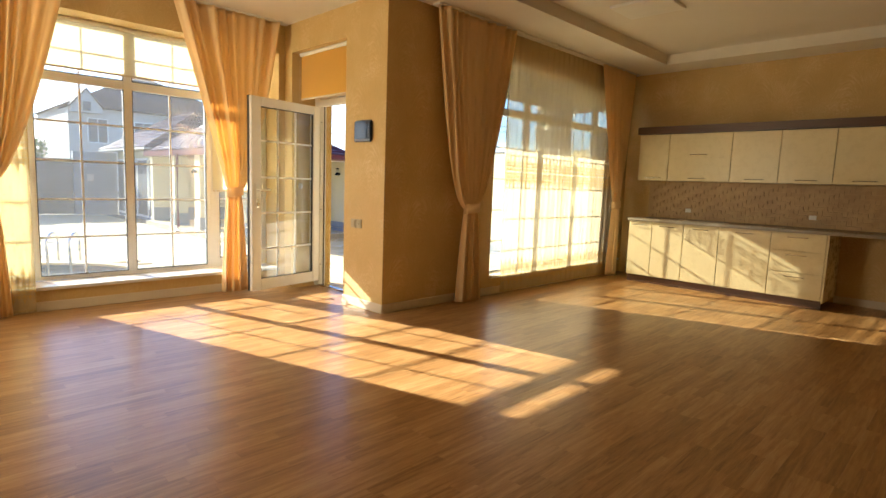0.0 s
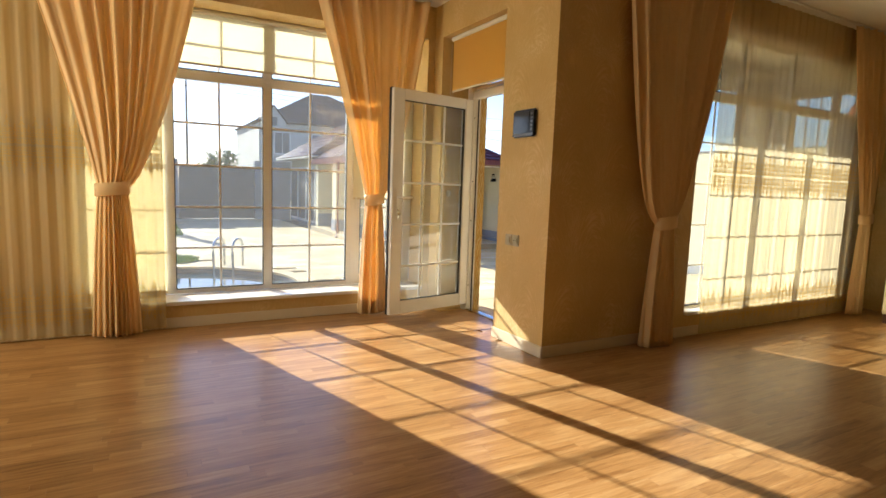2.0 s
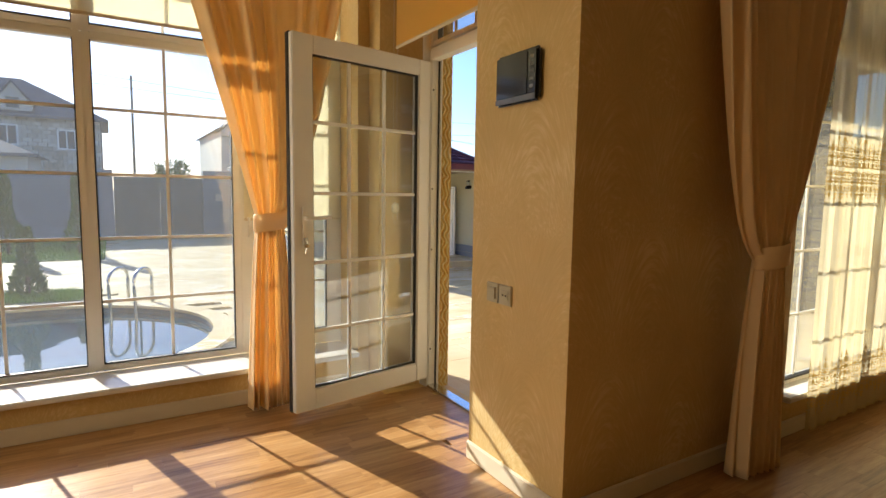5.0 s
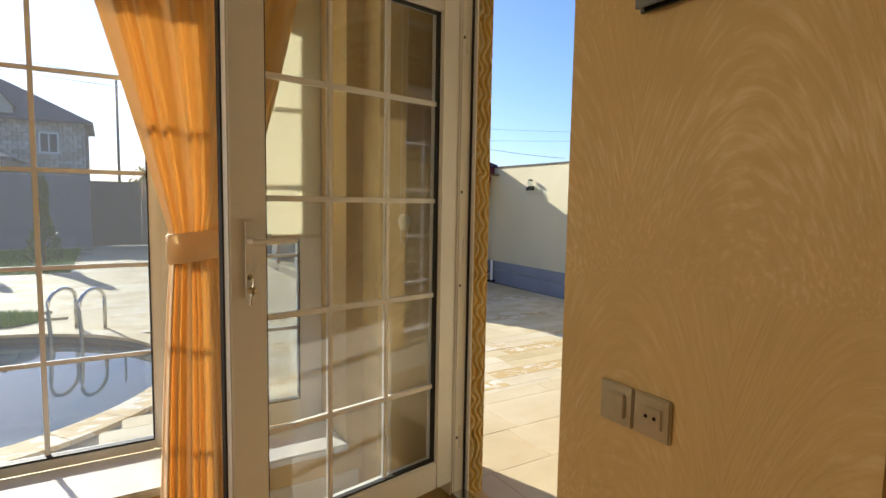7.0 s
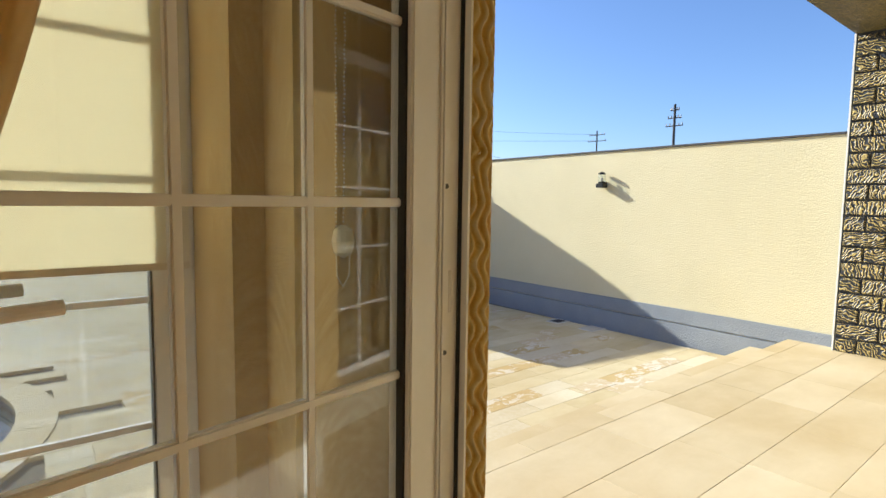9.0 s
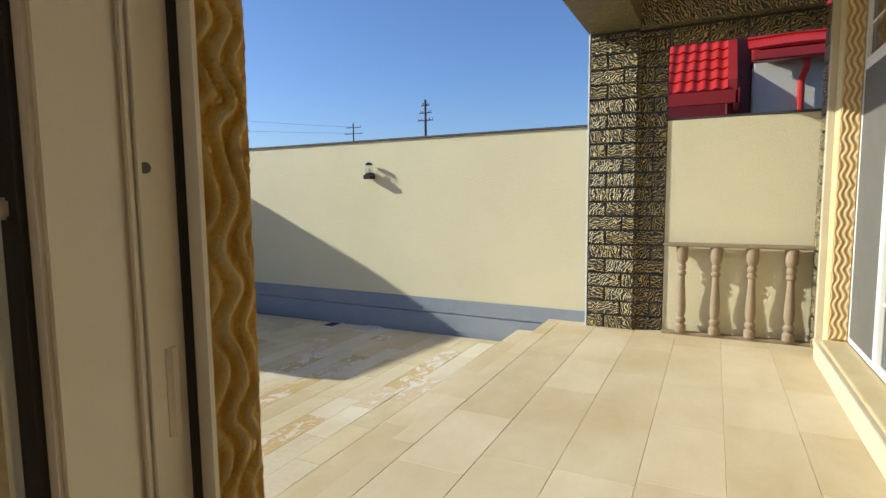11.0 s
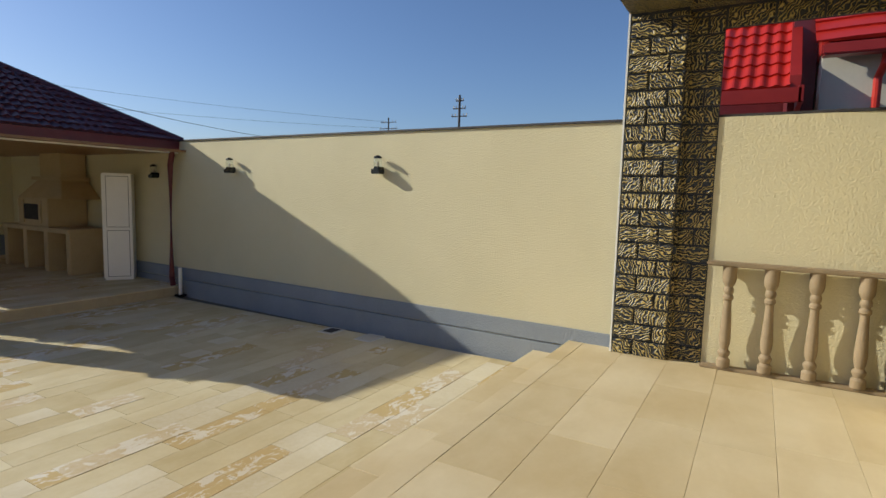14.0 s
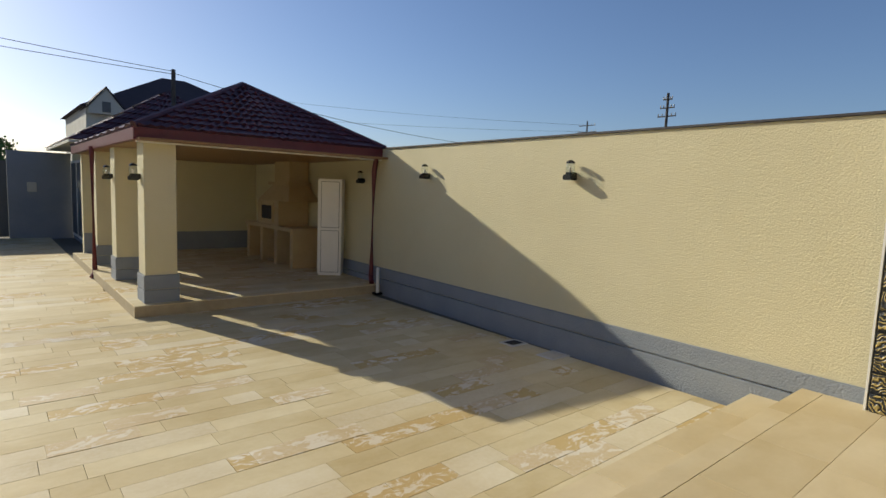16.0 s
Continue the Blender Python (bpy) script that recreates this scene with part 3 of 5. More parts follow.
# ---- roller blinds ----
def roller_blind(x0, x1, y, ztop, zbot, fabric, label, axis="x"):
    root = thing("roller_blind", label, "blind")
    def bx(a, b, c, d, e, f, bev=0.0):
        return box(a, b, c, d, e, f, bev) if axis == "x" else box(c, d, a, b, e, f, bev)
    ends = [(x0, y, ztop), (x1, y, ztop)] if axis == "x" else [(y, x0, ztop), (y, x1, ztop)]
    part("roller", tube(ends, 0.022, 14), M["pvc"], root)
    part("fabric", bx(x0 + 0.01, x1 - 0.01, y - 0.0015, y + 0.0015, zbot, ztop), fabric, root)
    part("bottom_bar", bx(x0 + 0.01, x1 - 0.01, y - 0.006, y + 0.006, zbot - 0.018, zbot, 0.003), M["base"], root)
    return root


roller_blind(-2.35, -0.755, YWA - 0.06, 2.64, 2.21, M["blind"], "cream roller blind half drawn over the bay window")
roller_blind(-0.735, -0.085, YWA - 0.06, 2.64, 1.10, M["blind"], "cream roller blind drawn low over the side casement")
roller_blind(-3.01, -2.38, YWA - 0.06, 2.64, 0.26, M["blind"], "cream roller blind lowered behind the sheer curtain")
roller_blind(DY0 + 0.02, DY1 - 0.05, 0.085, 2.64, 2.16, M["amber_blind"], "amber roller blind above the terrace door", "y")
roller_blind(3.30, 4.60, YWB - 0.06, 2.64, 2.42, M["blind"], "cream roller blind raised over the terrace window")

chain = thing("blind_chain", "looped bead chain with an oval tag beside the door", "blind chain")
bm = bmesh.new()
for k in range(150):
    for dx in (0.0, 0.03):
        z = 2.6 - 0.0094 * k
        bmesh.ops.create_icosphere(bm, subdivisions=1, radius=0.0028, matrix=Matrix.Translation((0.09 + dx * (1 - 0.4 * (k / 150)), DY1 - 0.013 + 0.002 * math.sin(k), z)))
part("beads", bm, M["cord"], chain)
part("tag", turned([(0.004, -0.036), (0.020, -0.024), (0.026, 0.0), (0.020, 0.026), (0.005, 0.036)], 14, (0.105, DY1 - 0.016, 1.175)), M["cord"], chain, "small pale oval tag")
part("cord_loop", tube([(0.088, DY1 - 0.016, 1.165), (0.09, DY1 - 0.016, 1.10), (0.105, DY1 - 0.016, 1.075), (0.12, DY1 - 0.016, 1.10), (0.122, DY1 - 0.016, 1.165)], 0.0016, 6), M["cord"], chain)

# ---- terrace door ----
XF = 0.335
root = tagged(new("door_frame"), "white plastic frame of the terrace door", "door frame", "", "structure")
for nm, b in (("jamb", (XF - 0.035, XF + 0.035, DY1 - 0.10, DY1)), ("jamb", (XF - 0.035, XF + 0.035, DY0, DY0 + 0.05))):
    j = part(nm, box(*b, -0.01, 2.64, 0.004), M["pvc"], root)
part("head", box(XF - 0.035, XF + 0.035, DY0 + 0.05, DY1 - 0.10, 2.10, 2.17, 0.004), M["pvc"], root)
part("threshold", box(XF - 0.035, XF + 0.04, DY0 + 0.05, DY1 - 0.10, -0.02, 0.012, 0.004), M["steel"], root)
top = glazed("top_light", root, DY1 - DY0 - 0.15, 0.45, 4, 1, 0.03)
top.matrix_basis = Matrix.Translation((XF, DY0 + 0.05, 2.18)) @ Matrix.Rotation(radians(90), 4, "Z")
part("seal", box(XF + 0.026, XF + 0.036, DY1 - 0.104, DY1 - 0.10, 0.0, 2.10), M["seal"], root)
part("rail", box(XF - 0.032, XF - 0.026, DY1 - 0.106, DY1 - 0.10, 0.0, 2.10, 0.001), M["pvc"], root)
part("rail", box(XF - 0.022, XF - 0.016, DY1 - 0.106, DY1 - 0.10, 0.0, 2.10, 0.001), M["pvc"], root)
for z in (0.25, 0.91, 1.30, 1.92):
    part("screw", tube([(XF - 0.01, DY1 - 0.099, z), (XF - 0.01, DY1 - 0.103, z)], 0.006, 8), M["grey_metal"], root)

HX, HY = 0.325, 1.63
leaf = tagged(new("door_leaf"), "white plastic terrace door with glazing bars, standing open", "door", "", "structure")
leaf.matrix_basis = Matrix.Translation((HX, HY, 0.055)) @ Matrix.Rotation(math.atan2(1.446 - HY, -0.624 - HX), 4, "Z")
LW, LH, LF = 0.967, 2.035, 0.118
f = bmesh.new()
box(0, LF, -0.035, 0.035, 0, LH, 0.005, f)
box(LW - LF, LW, -0.035, 0.035, 0, LH, 0.005, f)
box(LF, LW - LF, -0.035, 0.035, 0, LF, 0.005, f)
box(LF, LW - LF, -0.035, 0.035, LH - LF * 0.8, LH, 0.005, f)
part("leaf_frame", f, M["pvc"], leaf)
p = part("pane", box(LF - 0.01, LW - LF + 0.01, -0.004, 0.004, LF - 0.01, LH - LF * 0.8 + 0.01), M["glass"], leaf, "clear glass pane")
p.visible_shadow = False
for c in (1, 2):
    x = LF + (LW - 2 * LF) * c / 3
    part("glazing_bar", box(x - 0.0095, x + 0.0095, -0.009, 0.009, LF, LH - LF * 0.8, 0.003), M["pvc"], leaf)
for r in range(1, 5):
    z = 0.44 + 0.383 * (r - 1)
    part("glazing_bar", box(LF, LW - LF, -0.010, 0.010, z - 0.0095, z + 0.0095, 0.003), M["pvc"], leaf)
for b in ((LF - 0.001, LF + 0.008, LF, LH - LF * 0.8), (LW - LF - 0.008, LW - LF + 0.001, LF, LH - LF * 0.8)):
    part("glazing_seal", box(b[0], b[1], 0.0, 0.020, b[2], b[3]), M["seal"], leaf)
part("glazing_seal", box(LF, LW - LF, 0.0, 0.020, LF - 0.001, LF + 0.008), M["seal"], leaf)
part("glazing_seal", box(LF, LW - LF, 0.0, 0.020, LH - LF * 0.8 - 0.008, LH - LF * 0.8 + 0.001), M["seal"], leaf)
part("edge_seal", box(LW, LW + 0.006, -0.03, -0.004, 0.0, LH), M["seal"], leaf, "black edge seal")
part("edge_seal", box(0, LW, -0.03, -0.004, LH, LH + 0.005), M["seal"], leaf, "black edge seal")
for side in (1, -1):
    y = side * 0.035
    hb = part("handle_plate", box(LW - 0.075, LW - 0.040, min(y, y + side * 0.012), max(y, y + side * 0.012), 0.90, 1.14, 0.006), M["pvc"], leaf)
    part("handle", tube([(LW - 0.0575, y, 1.075), (LW - 0.0575, y + side * 0.05, 1.075), (LW - 0.075, y + side * 0.055, 1.075), (LW - 0.19, y + side * 0.055, 1.078)], 0.0095, 10), M["pvc"], hb)
    part("lock_cylinder", tube([(LW - 0.0575, y, 0.965), (LW - 0.0575, y + side * 0.018, 0.965)], 0.010, 12), M["steel"], hb)
kb = turned([(0.003, -0.05), (0.014, -0.04), (0.015, -0.03), (0.004, -0.022), (0.003, 0.0)], 12, (LW - 0.0575, 0.066, 0.962))
part("key", kb, M["brass"], leaf)
kb = tube([(LW - 0.0575, 0.05, 0.965), (LW - 0.0575, 0.07, 0.965), (LW - 0.053, 0.068, 0.91), (LW - 0.05, 0.066, 0.885)], 0.004, 6)
part("key", kb, M["steel"], leaf)
for z in (0.2, 1.0, 1.85):
    part("hinge", tube([(-0.012, 0.036, z - 0.05), (-0.012, 0.036, z + 0.05)], 0.011, 10), M["pvc"], leaf)

# ---- exterior stone round the door and the windows ----
def surround(name, label, boxes, material):
    root = tagged(new(name), label, "trim", "", "structure")
    for b in boxes:
        part("stone", box(*b, 0.004), material, root)
    return root


surround("trim", "plain cream lining of the terrace door", [(0.375, XW + 0.004, DY0, DY0 + 0.03, -0.03, 2.64), (0.375, XW + 0.004, DY0 + 0.03, DY1 - 0.11, 2.58, 2.64)], M["trim"])


def ridged(x0, x1, z0, z1, y, name, label, flip=1.0, depth=0.013):
    """A strip of winding ridges in relief, facing along y."""
    nx, nz = max(26, int((x1 - x0) / 0.0035)), int((z1 - z0) / 0.007)
    vs, fs = [], []
    for j in range(nz + 1):
        z = z0 + (z1 - z0) * j / nz
        for i in range(nx + 1):
            x = x0 + (x1 - x0) * i / nx
            wob = noise.noise((x * 9, 1.7, z * 9))
            jag = noise.noise((x * 24, 6.1, z * 30))
            p = 215.0 * x + 2.7 * math.sin(58.0 * z + 2.2 * wob) + 1.5 * jag
            h = 0.5 + 0.5 * math.sin(p + 1.6 * noise.noise((0.3, x * 5, z * 4)))
            h *= 0.78 + 0.35 * noise.noise((x * 40, 2.0, z * 22))
            grit = 0.0020 * noise.noise((x * 160, 3.0, z * 160)) + 0.0018 * jag
            rim = min(1.0, 6.0 * min(i, nx - i) / nx)
            vs.append((x, flip * ((depth * max(h, 0.0) ** 1.2 + 0.003 * wob) * rim + grit), z))
    for j in range(nz):
        for i in range(nx):
            o = j * (nx + 1) + i
            fs.append((o, o + 1, o + nx + 2, o + nx + 1))
    me = bpy.data.meshes.new("relief")
    me.from_pydata(vs, [], fs)
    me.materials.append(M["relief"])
    me.polygons.foreach_set("use_smooth", [True] * len(me.polygons))
    root = tagged(new(name), label, "trim", "", "structure")
    r = new("relief", me)
    r.parent = root
    r.location = (0, y, 0)
    return root


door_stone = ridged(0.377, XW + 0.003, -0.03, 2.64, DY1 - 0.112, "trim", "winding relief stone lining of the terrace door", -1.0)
part("stone", box(0.377, XW + 0.003, DY1 - 0.111, DY1, -0.03, 2.64), M["wavy"], door_stone)
part("edge_strip", box(0.371, 0.377, DY1 - 0.125, DY1 - 0.10, -0.03, 2.64), M["pvc"], door_stone)
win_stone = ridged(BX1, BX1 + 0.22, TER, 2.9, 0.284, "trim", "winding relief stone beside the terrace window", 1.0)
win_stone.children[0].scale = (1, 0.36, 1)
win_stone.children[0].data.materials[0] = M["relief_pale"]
surround("trim", "winding relief stone lining of the terrace window", [(BX1 - 0.02, BX1 - 0.001, YWB + 0.035, 0.283, 0.21, 2.66)], M["wavy"])
surround("trim", "cream stone edge round the terrace window", [(BX1 + 0.22, BX1 + 0.30, 0.281, 0.325, TER, 2.9), (BX0 - 0.3, BX1 + 0.22, 0.285, 0.325, TER, 0.10), (BX0 - 0.3, BX1 + 0.22, 0.285, 0.345, 0.10, 0.15)], M["trim"])
surround("trim", "sandstone ledge outside the terrace window", [(BX0, BX1 - 0.02, YWB + 0.03, 0.33, 0.17, 0.2)], M["sandstone"])
# never in direct view; assumed dark so its reflection in the door glass stays dark
setting("wall_outer", box(XW + 0.01, BX0 - 0.3, 0.281, 0.287, TER, 3.4), M["brick"], "assumed dark winding relief cladding on the outside of the house")

# ---- curtains ----
def drape(name, label, x0, x1, y, ztop, ztie, tie_x, tie_w, foot_w, folds, el, er, material):
    """A long curtain drawn to a tie at height ztie and falling straight below it."""
    root = thing(name, label, "curtain", "tied satin curtains")
    bm = bmesh.new()
    nu, nv = folds * 14, 60
    grid = []
    for j in range(nv + 1):
        z = 0.02 + (ztop - 0.02) * j / nv
        if z > ztie:
            k = (z - ztie) / (ztop - ztie)
            a = tie_x - tie_w / 2 + (x0 - tie_x + tie_w / 2) * k ** el
            b = tie_x + tie_w / 2 + (x1 - tie_x - tie_w / 2) * k ** er
            amp = 0.012 + 0.020 * min(1.0, k * 1.8)
        else:
            k = (ztie - z) / ztie
            w = tie_w + (foot_w - tie_w) * k ** 0.7
            a, b = tie_x - w / 2, tie_x + w / 2
            amp = 0.014 + 0.016 * k
        row = []
        for i in range(nu + 1):
            u = i / nu
            ph = u * folds * math.tau + 1.5 * math.sin(u * 8.0 + folds + x0) + 0.8 * math.sin(u * 19.0 + 2.0 * x0) + 0.4 * math.sin(z * 2.3 + u * 5)
            dy = amp * (0.70 + 0.45 * math.sin(7.1 * u + 1.3 + x0)) * (math.sin(ph) + 0.35 * math.sin(2.0 * ph + 0.8) + 0.40 * math.sin(0.47 * ph + 2.0))
            bulge = -0.05 * math.sin(math.pi * u) * (1 if z < ztie + 0.3 else max(0.0, 1 - (z - ztie - 0.3)))
            row.append(bm.verts.new((a + (b - a) * (u + 0.006 * math.sin(ph * 1.0 + 1.0)), y + dy + bulge, z)))
        grid.append(row)
    for j in range(nv):
        for i in range(nu):
            bm.faces.new((grid[j][i], grid[j][i + 1], grid[j + 1][i + 1], grid[j + 1][i]))
    c = part("cloth", bm, material, root, smooth=True)
    s = c.modifiers.new("thickness", "SOLIDIFY")
    s.thickness = 0.002
    # tie band
    bm = bmesh.new()
    seg = 28
    rows = []
    for zz in (-0.05, -0.045, 0.045, 0.05):
        o = 0.006 if abs(zz) < 0.048 else 0.0
        rows.append([bm.verts.new((tie_x + (tie_w / 2 + 0.014 + o) * math.cos(t * math.tau / seg), y - 0.02 + (0.055 + o) * math.sin(t * math.tau / seg), ztie + zz + 0.012 * math.cos(t * math.tau / seg))) for t in range(seg)])
    for r0, r1 in zip(rows, rows[1:]):
        for t in range(seg):
            bm.faces.new((r0[t], r0[(t + 1) % seg], r1[(t + 1) % seg], r1[t]))
    part("tieback", bm, material, root, "apricot fabric tieback band", smooth=True)
    return root


def voile(label, x0, x1, y, ztop, folds, zbot=0.015):
    root = thing("sheer_curtain", label, "sheer curtain", "embroidered sheer curtains")
    bm = bmesh.new()
    uv = bm.loops.layers.uv.new("UVMap")
    nu, nv = int(folds * 8), 30
    grid = []
    for j in range(nv + 1):
        row = []
        for i in range(nu + 1):
            u = i / nu
            z = zbot + (ztop - zbot) * j / nv
            ph = u * folds * math.tau + 0.7 * math.sin(u * 11 + 1)
            if j == 0:
                z += 0.012 * abs(math.sin(ph * 2.5))
            dy = 0.007 * math.sin(ph) + 0.003 * math.sin(2.7 * ph + z)
            row.append(bm.verts.new((x0 + (x1 - x0) * u, y + dy, z)))
        grid.append(row)
    width = (x1 - x0) * 1.25
    for j in range(nv):
        for i in range(nu):
            f = bm.faces.new((grid[j][i], grid[j][i + 1], grid[j + 1][i + 1], grid[j + 1][i]))
            for lp, (a, b) in zip(f.loops, ((i, j), (i + 1, j), (i + 1, j + 1), (i, j + 1))):
                lp[uv].uv = (width * a / nu, zbot + (ztop - zbot) * b / nv)
    part("cloth", bm, M["voile"], root, smooth=True)
    return root


drape("curtain", "apricot satin curtain tied back at the bay window, reaching the floor", -3.32, -2.10, YA - 0.13, 2.95, 1.14, -2.76, 0.19, 0.34, 10, 1.08, 0.68, M["satin"])
drape("curtain", "apricot satin curtain tied back beside the open terrace door", -1.25, -0.15, YA - 0.13, 2.95, 1.10, -0.668, 0.15, 0.28, 9, 1.05, 0.65, M["satin"])
drape("curtain", "apricot satin curtain tied back near the wall corner, terrace window", 0.52, 1.68, YB - 0.13, 2.95, 1.02, 1.075, 0.17, 0.34, 10, 0.47, 0.64, M["satin"])
drape("curtain", "apricot satin curtain tied back at the terrace window beside the kitchen", 3.62, 4.60, YB - 0.13, 2.95, 1.05, 4.22, 0.14, 0.30, 8, 0.9, 0.6, M["satin"])
voile("cream voile curtain with gold embroidered bands at the bay window", -3.78, -2.42, YA - 0.06, 2.95, 13)
voile("cream voile curtain with gold embroidered bands across the terrace window", 1.72, 4.30, YB - 0.06, 2.95, 22)
for nm, x0, x1, y in (("bay window", -3.9, -0.12, YA - 0.10), ("terrace window", 0.5, 4.68, YB - 0.10)):
    rail = thing("curtain_rail", "white ceiling curtain rail above the " + nm, "curtain rail")
    part("track", box(x0, x1, y - 0.05, y + 0.05, CEIL - 0.02, CEIL - 0.001, 0.003), M["pvc"], rail)

# ---- things on the door wall ----
ic = thing("intercom", "black glossy door intercom screen on the wall", "intercom")
f = box(-0.032, 0.0, 0.185, 0.455, 1.635, 1.84, 0.012)
part("case", f, M["black"], ic)
part("screen", box(-0.036, -0.032, 0.245, 0.44, 1.665, 1.825, 0.001), M["black"], ic, "dark glass screen")
part("trim_strip", box(-0.036, -0.030, 0.195, 0.445, 1.640, 1.662, 0.002), M["grey_gloss"], ic, "grey glossy lower strip")
for k in range(5):
    part("button", box(-0.0365, -0.031, 0.205, 0.228, 1.683 + 0.028 * k, 1.697 + 0.028 * k, 0.002), M["grey_gloss"], ic)
sw = thing("light_switch", "brass coloured square light switch on the wall", "light switch")
part("plate", box(-0.010, 0.0, 0.425, 0.511, 0.795, 0.882, 0.003), M["brass"], sw)
part("rocker", box(-0.016, -0.008, 0.442, 0.494, 0.812, 0.865, 0.003), M["brass"], sw)
so = thing("wall_socket", "brass coloured square socket beside the switch", "socket")
part("plate", box(-0.010, 0.0, 0.336, 0.422, 0.795, 0.882, 0.003), M["brass"], so)
part("insert", box(-0.013, -0.008, 0.353, 0.405, 0.818, 0.86, 0.002), M["brass"], so)
for yy in (0.369, 0.389):
    part("hole", tube([(-0.0125, yy, 0.839), (-0.0142, yy, 0.839)], 0.004, 8), M["black"], so)

# ---- kitchen ----
XU, XLOW = 4.40, 4.03


def bar_handle(y, z, x, w, parent, name="handle"):
    bm = tube([(x, y - w / 2, z), (x - 0.03, y - w / 2, z), (x - 0.03, y + w / 2, z), (x, y + w / 2, z)], 0.005, 6)
    return part(name, bm, M["steel"], parent, "brushed steel bar handle")


def upper_unit(y0, y1, split=False):
    u = thing("wall_cabinet", "cream gloss kitchen wall cabinet with closed doors" if not split else "cream gloss wall cabinet with two lift-up fronts", "kitchen cabinet", "kitchen wall cabinets")
    part("body", box(XU + 0.02, XK - 0.012, y0, y1, 1.42, 2.06), M["cream_gloss"], u)
    zs = [(1.423, 2.057)] if not split else [(1.423, 1.735), (1.741, 2.057)]
    for a, b in zs:
        d = part("door", box(XU, XU + 0.019, y0 + 0.003, y1 - 0.003, a, b, 0.003), M["cream_gloss"], u)
        bar_handle((y0 + y1) / 2 + (0 if split else -0.02), a + 0.035, XU, 0.22, d)
    return u


for a, b, sp in ((-0.79, -0.36, False), (-1.60, -0.79, True), (-2.15, -1.60, False), (-2.71, -2.15, False), (-3.27, -2.71, False)):
    upper_unit(a, b, sp)
part("cornice", box(XU - 0.03, XK - 0.004, -3.30, -0.33, 2.062, 2.165, 0.006), M["brown_wood"])
tagged(bpy.data.objects["cornice"], "dark brown wooden cornice on the kitchen wall cabinets", "cornice")
for a, b in ((-0.80, -0.47), (-1.22, -0.80), (-1.66, -1.22), (-2.24, -1.66)):
    u = thing("base_cabinet", "cream gloss kitchen base cabinet with a closed door", "kitchen cabinet", "kitchen base cabinets")
    part("body", box(XLOW + 0.02, XK - 0.012, a, b, 0.10, 0.85), M["cream_gloss"], u)
    d = part("door", box(XLOW, XLOW + 0.019, a + 0.003, b - 0.003, 0.105, 0.845, 0.003), M["cream_gloss"], u)
    bar_handle((a + b) / 2, 0.80, XLOW, 0.2, d)
    part("kickboard", box(XLOW + 0.05, XLOW + 0.066, a, b, 0.0, 0.1), M["brown_wood"], u)
u = thing("drawer_unit", "cream gloss kitchen drawer unit with three closed drawers", "kitchen cabinet", "kitchen base cabinets")
part("body", box(XLOW + 0.02, XK - 0.012, -2.79, -2.24, 0.10, 0.85), M["cream_gloss"], u)
for a, b in ((0.105, 0.39), (0.396, 0.64), (0.646, 0.845)):
    d = part("drawer", box(XLOW, XLOW + 0.019, -2.787, -2.243, a, b, 0.003), M["cream_gloss"], u)
    bar_handle(-2.515, b - 0.045, XLOW, 0.2, d)
part("kickboard", box(XLOW + 0.05, XLOW + 0.066, -2.79, -2.24, 0.0, 0.1), M["brown_wood"], u)
tagged(part("end_panel", box(XLOW, XK - 0.012, -2.812, -2.794, 0.08, 0.85, 0.002), M["cream_gloss"]), "cream gloss end panel of the kitchen base units", "end panel")
tagged(part("worktop", box(XLOW - 0.03, XK - 0.004, -3.60, -0.45, 0.852, 0.89, 0.006), M["worktop"]), "speckled brown kitchen worktop on the base cabinets", "worktop")

sp = tagged(new("backsplash"), "brown and beige relief block tiles behind the worktop", "backsplash", "", "structure")
part("bed", box(XK - 0.006, XK - 0.001, -3.5, -0.40, 0.895, 1.42), M["mosaic"], sp)
CY, CZ = 0.05, 0.0525
vs, fs = [], []
for iz in range(10):
    for iy in range(61):
        step = (iy + 2 * iz) % 5
        x = XK - 0.007 - (0.034, 0.034, 0.034, 0.006, 0.016)[step]
        y0, z0 = -3.49 + iy * CY, 0.895 + iz * CZ
        y1, z1 = y0 + CY, z0 + CZ - (0.014 if step < 3 else 0.0)
        n = len(vs)
        vs += [(x, y0, z0), (x, y1, z0), (x, y1, z1), (x, y0, z1), (XK - 0.006, y0, z0), (XK - 0.006, y1, z0), (XK - 0.006, y1, z1), (XK - 0.006, y0, z1)]
        fs += [(n + 3, n + 2, n + 1, n)] + [(n + i, n + (i + 1) % 4, n + 4 + (i + 1) % 4, n + 4 + i) for i in range(4)]
me = bpy.data.meshes.new("relief")
me.from_pydata(vs, [], fs)
me.materials.append(M["mosaic"])
ob = new("relief", me)
ob.parent = sp
tagged(ob, kind="stuff")
for i, (yy, zz) in enumerate(((-1.0, 1.0), (-2.5, 1.0))):
    so = thing("wall_socket", "small white socket on the kitchen backsplash", "socket")
    part("plate", box(XK - 0.04, XK - 0.026, yy - 0.04, yy + 0.04, zz - 0.04, zz + 0.04, 0.004), M["pvc"], so)

# unseen window beside the walk, added as the opening for the fill lamp
for nm, m, w in (("window_3", Matrix.Translation((XL - 0.08, 1.65, 0.9)) @ Matrix.Rotation(radians(-90), 4, "Z"), 1.6),):
    rw = tagged(new(nm), "assumed white plastic window round the fill light, out of view", "window", "", "structure")
    rw.matrix_basis = m
    for k in range(2):
        gsash = glazed("sash", rw, w / 2, 1.5, 2, 4)
        gsash.location = (k * w / 2, 0, 0)

